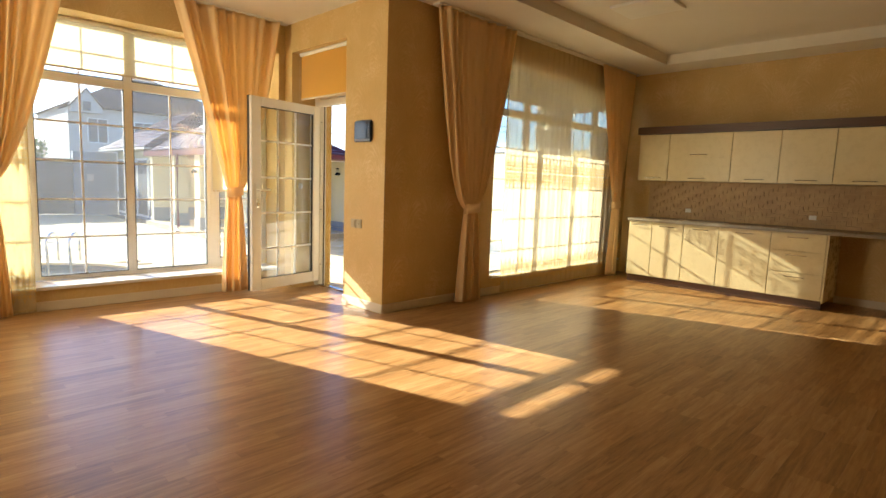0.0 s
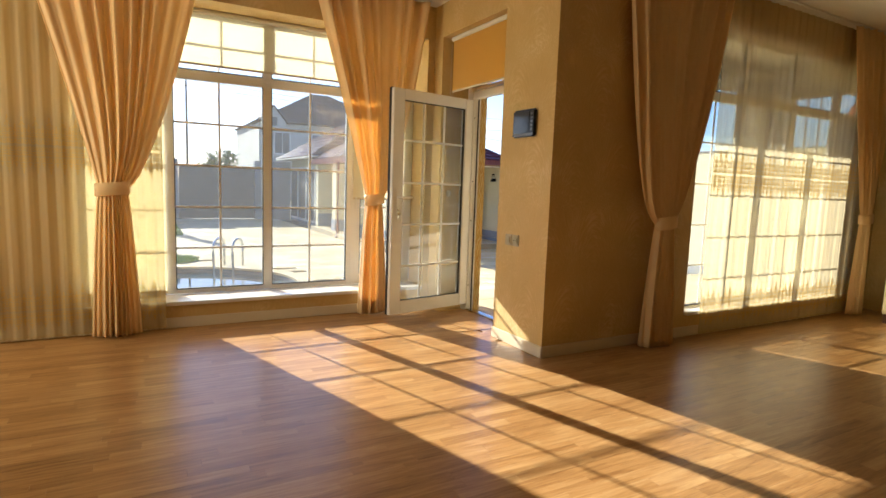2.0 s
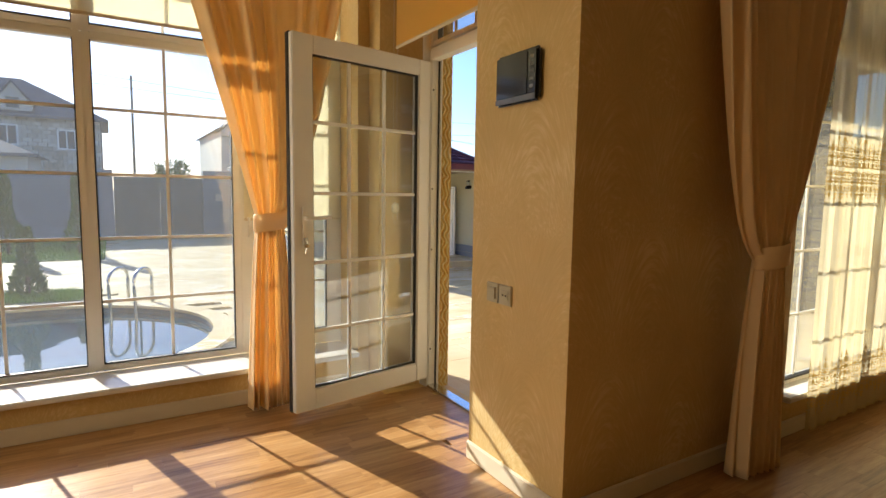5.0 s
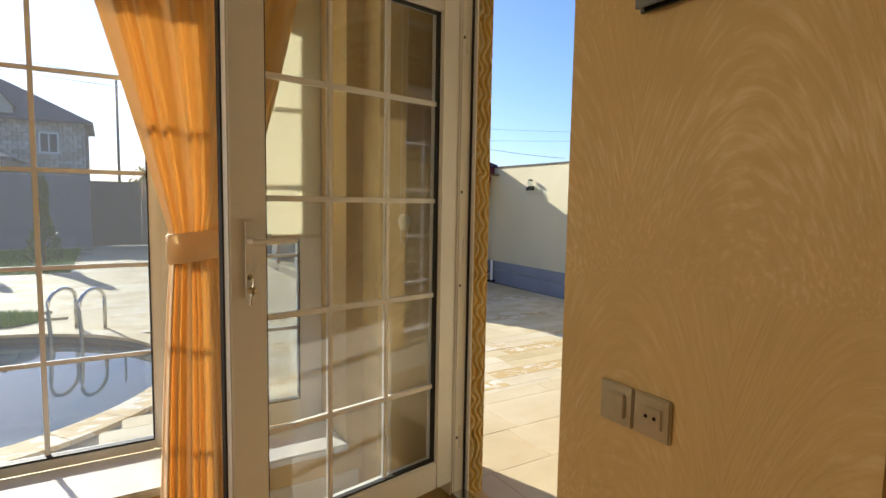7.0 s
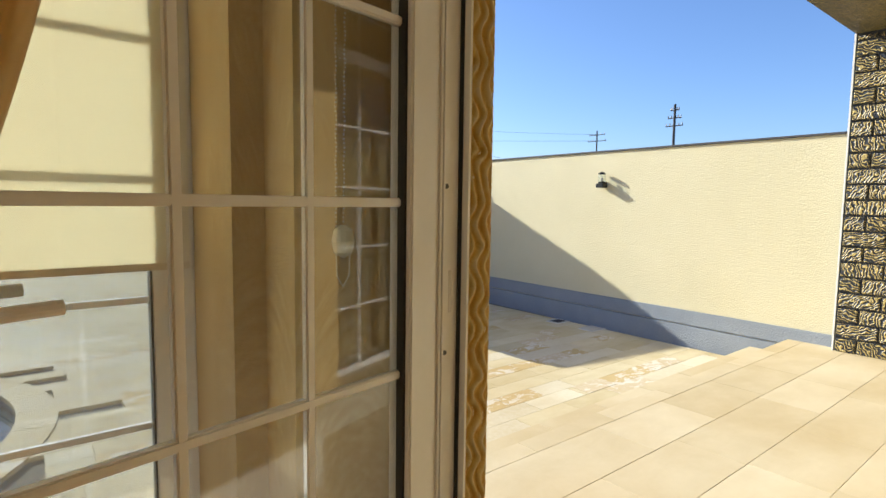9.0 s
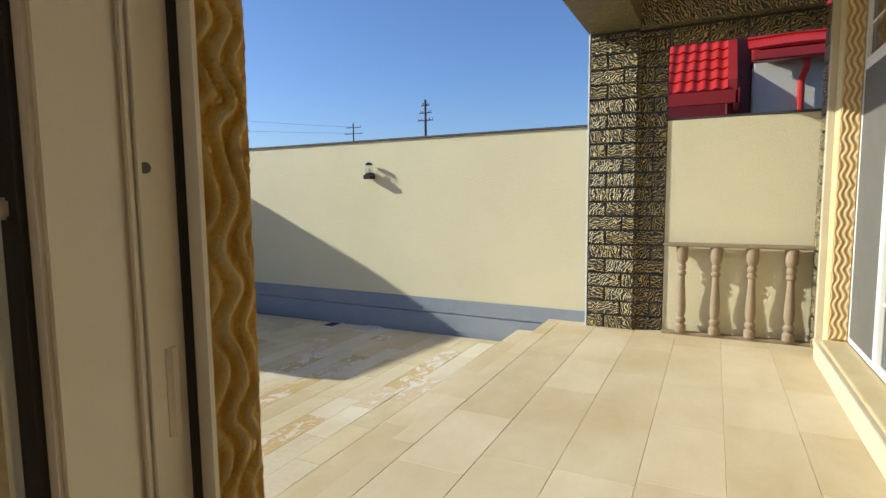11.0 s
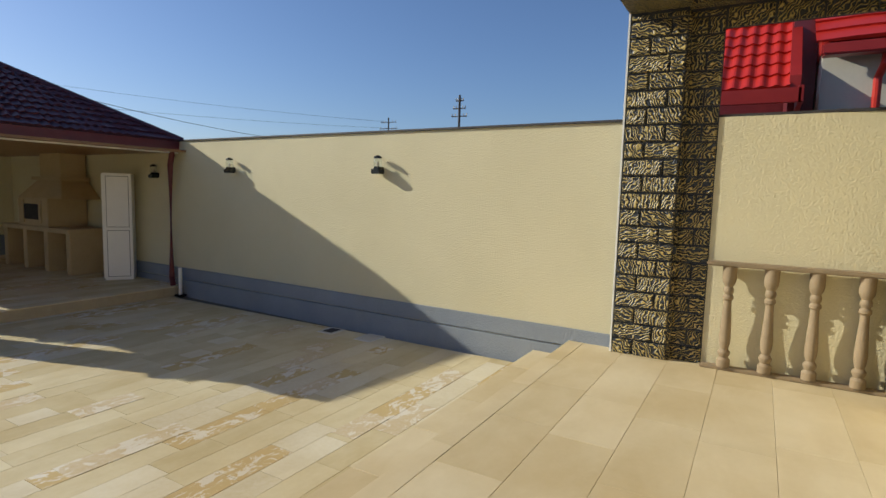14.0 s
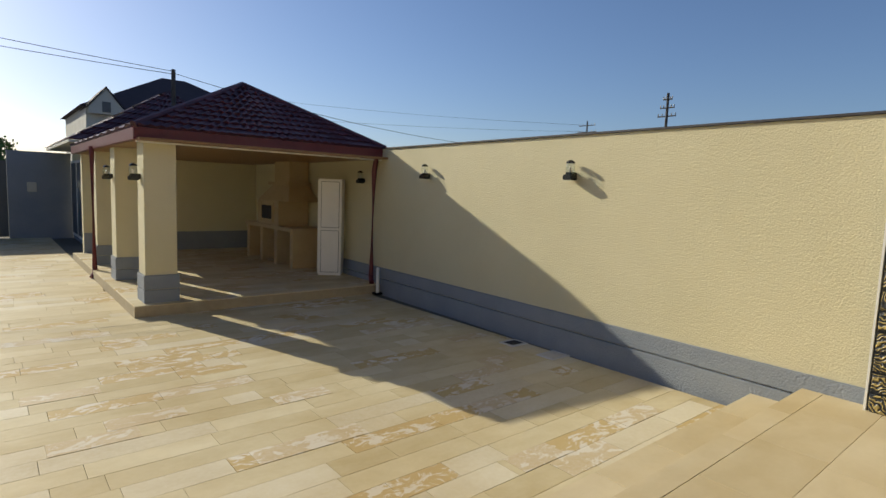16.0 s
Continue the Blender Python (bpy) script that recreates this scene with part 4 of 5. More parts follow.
# recessed ceiling light in the tray
cl = thing("ceiling_light", "flat white ceiling light panel in the tray, switched off", "ceiling light")
part("frame", box(1.95, 2.42, -1.68, -1.10, TRAY - 0.03, TRAY - 0.0005, 0.005), M["pvc"], cl)

# ---- terrace and yard ----
gx0, gx1, gy1 = -9.0, 8.2, 19.6
bm = bmesh.new()
# ground with the pool's opening cut out: a ring of quads round the pool, then the far ground
PC, PR = Vector((-2.38, 5.55)), (1.95, 1.85)
seg = 64
def pool_pt(k, s=1.0):
    t = k * math.tau / seg
    return Vector((PC.x + PR[0] * s * math.cos(t), PC.y + PR[1] * s * math.sin(t)))
inner = [bm.verts.new((*pool_pt(k, 1.0), YARD - 0.03)) for k in range(seg)]
def square_pt(k):
    t = k * math.tau / seg
    c, s = math.cos(t), math.sin(t)
    f = 1 / max(abs(c), abs(s))
    return (PC.x + 4.2 * c * f, PC.y + 2.9 * s * f)
outer = [bm.verts.new((*square_pt(k), YARD - 0.03)) for k in range(seg)]
for k in range(seg):
    bm.faces.new((inner[k], outer[k], outer[(k + 1) % seg], inner[(k + 1) % seg]))
X0, X1, Y0, Y1 = PC.x - 4.2, PC.x + 4.2, PC.y - 2.9, PC.y + 2.9
def quad(a, b, c, d):
    bm.faces.new([bm.verts.new((x, y, YARD - 0.03)) for x, y in ((a, c), (b, c), (b, d), (a, d))])
FAR = 1500
quad(-FAR, X0, -FAR, FAR)
quad(X1, FAR, -FAR, FAR)
quad(X0, X1, -FAR, Y0)
quad(X0, X1, Y1, FAR)
bmesh.ops.recalc_face_normals(bm, faces=bm.faces)
setting("ground", bm, M["dirt"], "bare earth and bedding under the yard and beyond", "ground")

# terrace body and its two steps
setting("terrace", box(XW + 0.002, fence_x(1) - 0.02, 0.28, TE, -0.45, TER - 0.016), M["joint"], "raised terrace base under pale sandstone slabs", "terrace")
setting("step", box(XW + 0.002, fence_x(2.7) - 0.02, TE, SE, -0.45, STEP - 0.016), M["joint"], "low step between terrace and yard", "step")

# pool
pool = thing("swimming_pool", "curved garden swimming pool filled with still water", "pool")
bm = bmesh.new()
r0 = [bm.verts.new((*pool_pt(k, 1.0), YARD - 0.0)) for k in range(seg)]
r1 = [bm.verts.new((*pool_pt(k, 1.0), YARD - 0.14)) for k in range(seg)]
for k in range(seg):
    bm.faces.new((r0[k], r0[(k + 1) % seg], r1[(k + 1) % seg], r1[k]))
part("tile_band", bm, M["pool_band"], pool, "dark mosaic band under the rim")
bm = bmesh.new()
r1 = [bm.verts.new((*pool_pt(k, 1.0), YARD - 0.14)) for k in range(seg)]
r2 = [bm.verts.new((*pool_pt(k, 0.97), YARD - 1.5)) for k in range(seg)]
for k in range(seg):
    bm.faces.new((r1[k], r1[(k + 1) % seg], r2[(k + 1) % seg], r2[k]))
bm.faces.new(r2)
part("basin", bm, M["pool_tile"], pool)
bm = bmesh.new()
bm.faces.new([bm.verts.new((*pool_pt(k, 0.998), YARD - 0.10)) for k in range(seg)])
part("water", bm, M["water"], pool, "dark blue reflecting water")
for k in range(seg // 2):
    a, b = 2 * k, 2 * k + 2
    pts = [pool_pt(a, 0.99), pool_pt(a + 1, 0.99), pool_pt(b, 0.99), pool_pt(b, 1.12), pool_pt(a + 1, 1.12), pool_pt(a, 1.12)]
    c = sum(pts, Vector((0, 0))) / 6
    pts = [c + (p - c) * 0.985 for p in pts]
    part("coping_stone", prism([tuple(p) for p in pts], "z", YARD - 0.028, YARD + 0.006), M["sandstone"], pool)
lad = thing("pool_ladder", "polished steel pool ladder with two curved rails", "ladder")
lad.matrix_basis = pose(-1.27, 7.07, 0, 0, 0, -28)
for x in (-0.165, 0.165):
    pts = [(x, 0.30, YARD + 0.005), (x, 0.30, YARD + 0.34)]
    pts += [(x, 0.05 + 0.25 * math.cos(t * math.pi / 12), YARD + 0.36 + 0.15 * math.sin(t * math.pi / 12)) for t in range(13)]
    pts += [(x, -0.20, YARD + 0.30), (x, -0.16, YARD - 0.10), (x, -0.14, YARD - 0.95)]
    part("rail", tube(pts, 0.021, 10), M["steel"], lad, smooth=True)
for z in (-0.25, -0.5, -0.75):
    part("rung", box(-0.165, 0.165, -0.19, -0.11, YARD + z, YARD + z + 0.025, 0.005), M["steel"], lad)

# inspection covers in the paving
for x, y, w, d in ((5.33, 5.28, 0.17, 0.13), (5.34, 4.74, 0.20, 0.14)):
    cov = thing("drain_cover", "small square drain cover with a pale rim in the paving", "drain cover", "yard drain covers")
    part("rim", box(x - w / 2 - 0.04, x + w / 2 + 0.04, y - d / 2 - 0.04, y + d / 2 + 0.04, YARD - 0.01, YARD + 0.006, 0.002), M["sill"], cov, "pale stone rim")
    part("lid", box(x - w / 2, x + w / 2, y - d / 2, y + d / 2, YARD, YARD + 0.010, 0.002), M["soot"] if y > 5 else M["block"], cov)

# lawn beds
def lawn(pts, label, count, seed):
    rng = random.Random(seed)
    part("lawn", prism(pts, "z", YARD - 0.028, YARD + 0.012), M["lawn_soil"])
    g = bpy.data.objects["lawn"] if seed == 1 else [o for o in scene.objects if o.name.startswith("lawn")][-1]
    tagged(g, label, "lawn", "", "structure")
    xs, ys = [p[0] for p in pts], [p[1] for p in pts]
    vs, fs = [], []
    while len(fs) < count:
        x, y = rng.uniform(min(xs), max(xs)), rng.uniform(min(ys), max(ys))
        ins = False
        for (xa, ya), (xb, yb) in zip(pts, pts[1:] + pts[:1]):
            if (ya > y) != (yb > y) and x < (xb - xa) * (y - ya) / (yb - ya) + xa:
                ins = not ins
        if not ins:
            continue
        a, h, w = rng.uniform(0, math.tau), rng.uniform(0.04, 0.09), 0.006
        dx, dy = math.cos(a), math.sin(a)
        n = len(vs)
        vs += [(x - dx * w, y - dy * w, YARD + 0.008), (x + dx * w, y + dy * w, YARD + 0.008), (x + dy * 0.03, y - dx * 0.03, YARD + 0.01 + h)]
        fs.append((n, n + 1, n + 2))
    me = bpy.data.meshes.new("grass")
    me.from_pydata(vs, [], fs)
    me.materials.append(M["grass"])
    tagged(new("grass", me), "short bright green lawn grass", "grass", "", "stuff")


lawn([(-7.5, 8.0), (-2.6, 7.85), (-1.9, 7.75), (-1.65, 8.0), (-1.75, 8.5), (-2.4, 8.75), (-7.5, 8.9)], "bright lawn strip beside the pool", 22000, 1)
lawn([(-7.5, 13.2), (-1.6, 13.0), (-1.6, 18.6), (-7.5, 18.6)], "lawn bed along the yard wall", 26000, 2)


def conifer(x, y, h, r, seed, label):
    """A narrow conifer: tapered trunk and many small clumps of flat leaves."""
    rng = random.Random(seed)
    root = thing("conifer", label, "shrub", "garden conifers", at=(x, y, YARD))
    part("trunk", turned([(0.035, 0), (0.025, h * 0.5), (0.008, h * 0.95)], 8), M["bark"], root)
    vs, fs = [], []
    for i in range(2600):
        z = h * (0.04 + 0.96 * rng.random() ** 0.8)
        k = z / h
        rr = r * (1 - k) ** 0.6 * (0.85 + 0.3 * math.sin(7 * k + rng.random())) * (0.35 + 0.65 * math.sqrt(rng.random()))
        a = rng.uniform(0, math.tau)
        c = Vector((rr * math.cos(a), rr * math.sin(a), z))
        out = Vector((math.cos(a), math.sin(a), rng.uniform(0.5, 1.6))).normalized()
        side = out.cross(Vector((rng.uniform(-1, 1), rng.uniform(-1, 1), rng.uniform(-1, 1)))).normalized()
        s = rng.uniform(0.025, 0.06)
        n = len(vs)
        vs += [tuple(c - side * s * 0.4), tuple(c + out * s * 1.6), tuple(c + side * s * 0.4), tuple(c - out * s * 0.4)]
        fs.append((n, n + 1, n + 2, n + 3))
    me = bpy.data.meshes.new("crown")
    me.from_pydata(vs, [], fs)
    me.materials.append(M["leaf"])
    ob = new("crown", me)
    ob.parent = root
    return root


conifer(-2.52, 8.42, 1.0, 0.21, 3, "narrow dark green conifer in the lawn strip")
conifer(-2.12, 14.3, 1.95, 0.32, 4, "slim green conifer in front of the yard wall")
conifer(-3.5, 14.5, 1.85, 0.32, 5, "slim green conifer in front of the yard wall")
conifer(-6.4, 14.4, 1.6, 0.34, 6, "slim green conifer in front of the yard wall")
conifer(-5.0, 8.3, 1.0, 0.26, 7, "narrow dark green conifer in the lawn strip")

# ---- the yard's fence wall ----
def skew(bm):
    for v in bm.verts:
        v.co.x += 0.03 * (v.co.y - 2.5)
    return bm


fence = tagged(new("fence_wall"), "tall cream stucco yard wall with a grey plinth", "wall", "", "structure")
part("wall", skew(box(5.52, 5.74, -3.0, 19.6, -0.5, 1.93)), M["stucco"], fence)
part("plinth_upper", skew(box(5.492, 5.52, 2.1, 19.6, -0.085, 0.08, 0.006)), M["plinth"], fence, "grey rendered plinth")
part("plinth_lower", skew(box(5.482, 5.52, 2.0, 19.6, -0.5, -0.093, 0.006)), M["plinth"], fence, "grey rendered plinth")
# added panel: brings the face forward so baluster shadows fall behind their neighbours
part("terrace_panel", box(5.45, 5.485, 0.275, 1.463, TER - 0.01, 1.93), M["stucco"], fence)
part("coping", skew(box(5.50, 5.76, -3.0, 19.6, 1.93, 1.952, 0.004)), M["cap"], fence, "thin dark coping strip")


def wall_lamp(x, y, z, rz, label):
    root = thing("wall_lamp", label, "wall lamp", "outdoor wall lamps", at=(x, y, z), rz=rz)
    part("mount", box(-0.11, 0.0, -0.035, 0.035, -0.04, 0.025, 0.006), M["black"], root)
    part("base", box(-0.13, -0.02, -0.055, 0.055, -0.055, 0.0, 0.008), M["black"], root)
    part("glass_shade", turned([(0.045, 0.0), (0.048, 0.06), (0.045, 0.10), (0.03, 0.12)], 16, (-0.075, 0, 0)), M["clear"], root, "clear glass shade", smooth=True)
    part("cap", turned([(0.05, 0.115), (0.04, 0.135), (0.012, 0.15)], 16, (-0.075, 0, 0)), M["black"], root)
    part("bulb", turned([(0.012, 0.0), (0.018, 0.04), (0.014, 0.07), (0.002, 0.08)], 10, (-0.075, 0, 0)), M["amber"], root)
    return root


for y in (4.80, 7.32):
    wall_lamp(fence_x(y), y, 1.53, 1.7, "black wall lamp with a clear glass shade on the yard wall")

# ---- terrace pillar, frame and balustrade ----
def brick_face(parent, p0, along, normal, length, z0, z1, seed, course=0.137):
    """Lays proud bricks on a face: p0 the lower corner, along and normal unit vectors."""
    rng = random.Random(seed)
    z, row = z0, 0
    made = {}
    while z < z1 - 0.02:
        h = min(course, z1 - z) - 0.018
        s = 0.0
        first = (0.12 if row % 2 else 0.27)
        while s < length - 0.01:
            w = min(first if s == 0 else 0.30, length - s)
            if length - s - w < 0.05:
                w = length - s
            key = (round(w, 3), round(h, 3))
            if key not in made:
                b = box(0.006, key[0] - 0.010, 0, 0.022, 0, key[1], 0)
                bmesh.ops.bevel(b, geom=[e for e in b.edges if all(v.co.y > 0.01 for v in e.verts)], offset=0.007, segments=1, affect="EDGES")
                me = bpy.data.meshes.new("brick")
                b.to_mesh(me)
                b.free()
                me.materials.append(M["brick"])
                made[key] = me
            ob = new("brick", made[key])
            ob.parent = parent
            n, a = Vector((*normal, 0)), Vector((*along, 0))
            m = Matrix((a, n, Vector((0, 0, 1)))).transposed().to_4x4()
            ob.matrix_basis = Matrix.Translation(Vector(p0) + a * s + Vector((0, 0, z))) @ m
            s += w
        z += course
        row += 1


pillar = tagged(new("terrace_pillar"), "terrace pillar clad in dark winding relief bricks", "pillar", "", "structure")
part("core", box(5.375, fence_x(1.9) - 0.005, 1.72, 2.155, TER - 0.02, 2.77), M["mortar"], pillar)
part("edge_strip", box(5.36, 5.40, 2.158, 2.172, TER, 2.77), M["pvc"], pillar, "thin white corner strip")
side = tagged(new("terrace_pillar"), "recessed pilaster clad in dark winding relief bricks", "pillar", "", "structure")
part("core", box(5.455, fence_x(1.5) - 0.005, 1.465, 1.715, TER - 0.02, 2.77), M["mortar"], side)
right = tagged(new("terrace_pillar"), "house-side pilaster clad in grey winding relief bricks", "pillar", "", "structure")
part("core", box(5.02, fence_x(0.3) - 0.01, 0.03, 0.27, TER - 0.02, 2.77), M["mortar"], right)
lintel = tagged(new("terrace_beam"), "dark relief brick beam over the balustrade", "beam", "", "structure")
part("core", box(5.455, fence_x(1.5) - 0.005, 0.27, 1.465, 2.60, 2.77), M["mortar"], lintel)
canopy = tagged(new("terrace_canopy"), "relief brick beams and flat roof over the terrace", "canopy", "", "structure")
part("edge_beam", box(XW + 0.03, 5.52, 1.70, 2.17, 2.77, 3.1, 0.004), M["brick"], canopy)
part("cross_beam", box(5.33, 5.54, 0.30, 1.70, 2.772, 3.1, 0.004), M["brick"], canopy)
part("roof_slab", box(XW + 0.03, 5.62, 0.29, 2.28, 3.1, 3.3), M["ceiling"], canopy)

balu = thing("balustrade", "carved limestone balustrade between the terrace pilasters", "balustrade")
part("handrail", box(5.305, 5.42, 0.272, 1.463, 0.786, 0.820, 0.010), M["carved"], balu)
part("base_rail", box(5.335, 5.42, 0.272, 1.463, TER, -0.004, 0.006), M["carved"], balu)
prof = [(0.060, 0.0), (0.060, 0.055), (0.040, 0.075), (0.055, 0.100), (0.055, 0.118), (0.036, 0.140), (0.050, 0.19), (0.052, 0.24), (0.046, 0.34), (0.037, 0.46), (0.034, 0.52), (0.048, 0.535), (0.048, 0.555), (0.034, 0.57), (0.046, 0.59), (0.046, 0.61), (0.036, 0.63), (0.058, 0.665), (0.062, 0.70), (0.062, 0.786)]
prof = [(r * 0.8, z) for r, z in prof]
for y in (0.45, 0.74, 1.02, 1.30):
    b = part("baluster", turned(prof, 20, (5.36, y, 0.0)), M["carved"], balu, smooth=True)
    b.data.set_sharp_from_angle(angle=radians(32))

# ---- barbecue pavilion and annex ----
PX0, PX1, PY0, PY1 = 2.34, fence_x(8.6), 8.58, 14.2
setting("pavilion_floor", box(PX0 - 0.12, PX1 + 0.2, PY0 - 0.12, 14.4, -0.45, PAV - 0.014), M["joint"], "raised base under the pavilion paving", "floor")
pav = thing("pavilion", "open garden pavilion with cream columns and a dark maroon tiled roof", "pavilion")
EZ = 1.77


def column(x, y, w, parent):
    c = part("column", box(x, x + w, y, y + w, PAV, EZ, 0.006), M["stucco"], parent)
    part("column_base", box(x - 0.02, x + w + 0.02, y - 0.02, y + w + 0.02, PAV - 0.01, PAV + 0.16, 0.008), M["plinth"], c, "grey column base")
    part("column_base", box(x - 0.02, x + w + 0.02, y - 0.02, y + w + 0.02, PAV + 0.165, PAV + 0.34, 0.008), M["plinth"], c, "grey column base")


for y in (8.60, 10.5, 12.3):
    column(2.37, y, 0.36, pav)
part("back_wall", box(PX0 + 0.05, PX1 + 0.25, PY1, PY1 + 0.2, PAV - 0.05, EZ), M["stucco"], pav)
part("back_plinth", box(PX0 + 0.05, PX1 + 0.25, PY1 - 0.02, PY1, PAV - 0.05, PAV + 0.40), M["plinth"], pav)
part("soffit", box(PX0 - 0.05, PX1 + 0.1, PY0 - 0.2, PY1, EZ, EZ + 0.03), M["wood_soffit"], pav, "varnished board soffit")
# roof: hipped at the front, ridge running back
EX0, EX1, EY0, EY1, RZ = 2.26, 5.70, 8.54, 14.6, 2.81
RXm, RY = 4.02, 9.95
part("fascia", box(EX0, EX1, EY0, EY0 + 0.03, EZ + 0.01, EZ + 0.155, 0.004), M["maroon_metal"], pav, "maroon fascia board")
part("fascia", box(EX0, EX0 + 0.03, EY0 + 0.03, EY1, EZ + 0.01, EZ + 0.155, 0.004), M["maroon_metal"], pav, "maroon fascia board")
part("gutter_trim", box(EX0 + 0.03, EX1, EY0 + 0.03, EY0 + 0.06, EZ - 0.02, EZ + 0.012), M["pvc"], pav, "thin white strip under the fascia")


def tiled_slope(name, corners, courses, parent, material, wave=0.12):
    """A roof slope (eave a-b, ridge d-c) as stepped courses of rolled tiles."""
    a, b, c, d = [Vector(p) for p in corners]
    nrm = (b - a).cross(d - a).normalized()
    if nrm.z < 0:
        nrm = -nrm
    vs, fs = [], []
    nu = 60
    for k in range(courses):
        lo, hi = k / courses, (k + 1) / courses
        A0, B0 = a.lerp(d, lo), b.lerp(c, lo)
        A1, B1 = a.lerp(d, hi), b.lerp(c, hi)
        n = len(vs)
        for i in range(nu + 1):
            u = i / nu
            P, Q = A0.lerp(B0, u), A1.lerp(B1, u)
            roll = 0.014 * math.sin(P.dot((b - a).normalized()) * math.tau / wave)
            vs += [tuple(P + nrm * (0.005)), tuple(P + nrm * (0.038 + roll)), tuple(Q + nrm * (0.012 + roll))]
        for i in range(nu):
            o = n + 3 * i
            fs += [(o, o + 3, o + 4, o + 1), (o + 1, o + 4, o + 5, o + 2)]
            if k:
                p = o - 3 * (nu + 1)
                fs.append((p + 2, p + 5, o + 3, o))
    me = bpy.data.meshes.new(name)
    me.from_pydata(vs, [], fs)
    me.materials.append(material)
    ob = new(name, me)
    ob.parent = parent
    return ob


E0, E1, E2, E3 = (EX0, EY0, EZ + 0.155), (EX1 + 0.05, EY0, EZ + 0.155), (EX1 + 0.05, EY1, EZ + 0.155), (EX0, EY1, EZ + 0.155)
R0, R1 = (RXm, RY, RZ), (RXm, EY1, RZ)
tiled_slope("roof_slope", [E0, E1, R0, R0], 11, pav, M["maroon"])
tiled_slope("roof_slope", [E3, E0, R0, R1], 11, pav, M["maroon"])
tiled_slope("roof_slope", [E1, E2, R1, R0], 11, pav, M["maroon"])
for p, q in ((E0, R0), (E1, R0), (R0, R1)):
    part("hip_cap", tube([Vector(p) + Vector((0, 0, 0.02)), Vector(q) + Vector((0, 0, 0.02))], 0.045, 8), M["maroon"], pav)
dp = [(5.60, 8.58, EZ + 0.05), (5.60, 8.58, EZ - 0.05), (5.60, 8.62, EZ - 0.18), (5.60, 8.64, PAV + 0.12), (5.54, 8.52, PAV + 0.02)]
spout = thing("downpipe", "maroon metal rain downpipe at the pavilion corner", "downpipe")
part("pipe", tube(dp, 0.04, 10), M["maroon_metal"], spout)
spout = thing("downpipe", "maroon metal rain downpipe beside the pavilion columns", "downpipe")
part("pipe", tube([(2.25, 11.75, EZ + 0.05), (2.25, 11.75, YARD + 0.1), (2.20, 11.7, YARD + 0.02)], 0.04, 10), M["maroon_metal"], spout)
pp = thing("standpipe", "short grey standpipe on the paving at the yard wall", "pipe")
part("pipe", tube([(5.56, 8.38, YARD), (5.56, 8.38, 0.10)], 0.025, 10), M["pvc"], pp)
part("foot", box(5.50, 5.62, 8.32, 8.44, YARD, YARD + 0.03, 0.004), M["black"], pp)
for x, y, rz in ((2.37, 8.78, 0), (2.37, 10.68, 0)):
    wall_lamp(x, y, 1.36, rz, "black wall lamp with a clear glass shade on a column")
wall_lamp(fence_x(9.1), 9.1, 1.45, 0, "black wall lamp with a clear glass shade in the pavilion")

# cupboard in the pavilion
cb = thing("cupboard", "tall white plastic outdoor cupboard with two doors", "cupboard", at=(5.47, 9.72, PAV), rz=-38)
part("carcass", box(-0.19, 0.19, -0.17, 0.17, 0, 1.63, 0.006), M["pvc"], cb)
for a, b in ((-0.168, -0.003), (0.003, 0.168)):
    d = part("door", box(-0.208, -0.19, a, b, 0.03, 1.62, 0.004), M["pvc"], cb)
    for c, e in ((0.10, 0.74), (0.82, 1.55)):
        part("panel_rim", box(-0.2095, -0.208, a + 0.026, b - 0.026, c, e), M["grey_metal"], d, "dark groove round the panel")
        part("panel", box(-0.212, -0.2095, a + 0.033, b - 0.033, c + 0.008, e - 0.008, 0.001), M["pvc"], d)
for c, e in ((0.06, 0.76), (0.82, 1.58)):
    part("side_groove", box(-0.152, 0.152, -0.172, -0.17, c - 0.007, e + 0.007), M["grey_metal"], cb)
    part("side_panel", box(-0.145, 0.145, -0.178, -0.17, c, e, 0.002), M["pvc"], cb)

# barbecue oven
oven = thing("barbecue_oven", "built-in stone barbecue oven with a tapering chimney hood", "barbecue")
OX = 5.12
for y in (10.50, 11.20, 11.90, 12.60):
    part("pier", box(OX, 5.75, y, y + 0.13, PAV, 0.48, 0.006), M["oven"], oven)
part("bench_slab", box(OX - 0.03, 5.75, 10.47, 12.76, 0.48, 0.55, 0.008), M["oven"], oven)
part("firebox", box(OX + 0.02, 5.75, 11.20, 12.20, 0.55, 1.02, 0.01), M["oven"], oven)
part("oven_mouth", box(OX + 0.005, OX + 0.022, 11.45, 11.97, 0.66, 0.92, 0.004), M["soot"], oven, "sooty oven opening")
part("oven_rim", box(OX - 0.01, OX + 0.018, 11.39, 11.45, 0.60, 0.98, 0.004), M["oven"], oven)
part("oven_rim", box(OX - 0.01, OX + 0.018, 11.97, 12.03, 0.60, 0.98, 0.004), M["oven"], oven)
bm = bmesh.new()
lo = [bm.verts.new(p) for p in ((OX + 0.02, 10.75, 1.02), (5.75, 10.75, 1.02), (5.75, 12.20, 1.02), (OX + 0.02, 12.20, 1.02))]
hi = [bm.verts.new(p) for p in ((OX + 0.22, 11.15, 1.32), (5.75, 11.15, 1.32), (5.75, 11.95, 1.32), (OX + 0.22, 11.95, 1.32))]
bm.faces.new(lo[::-1]); bm.faces.new(hi)
for i in range(4):
    bm.faces.new((lo[i], lo[(i + 1) % 4], hi[(i + 1) % 4], hi[i]))
part("hood", bm, M["oven"], oven)
part("hood_ledge", box(OX + 0.16, 5.75, 11.07, 12.03, 1.32, 1.38, 0.008), M["oven"], oven)
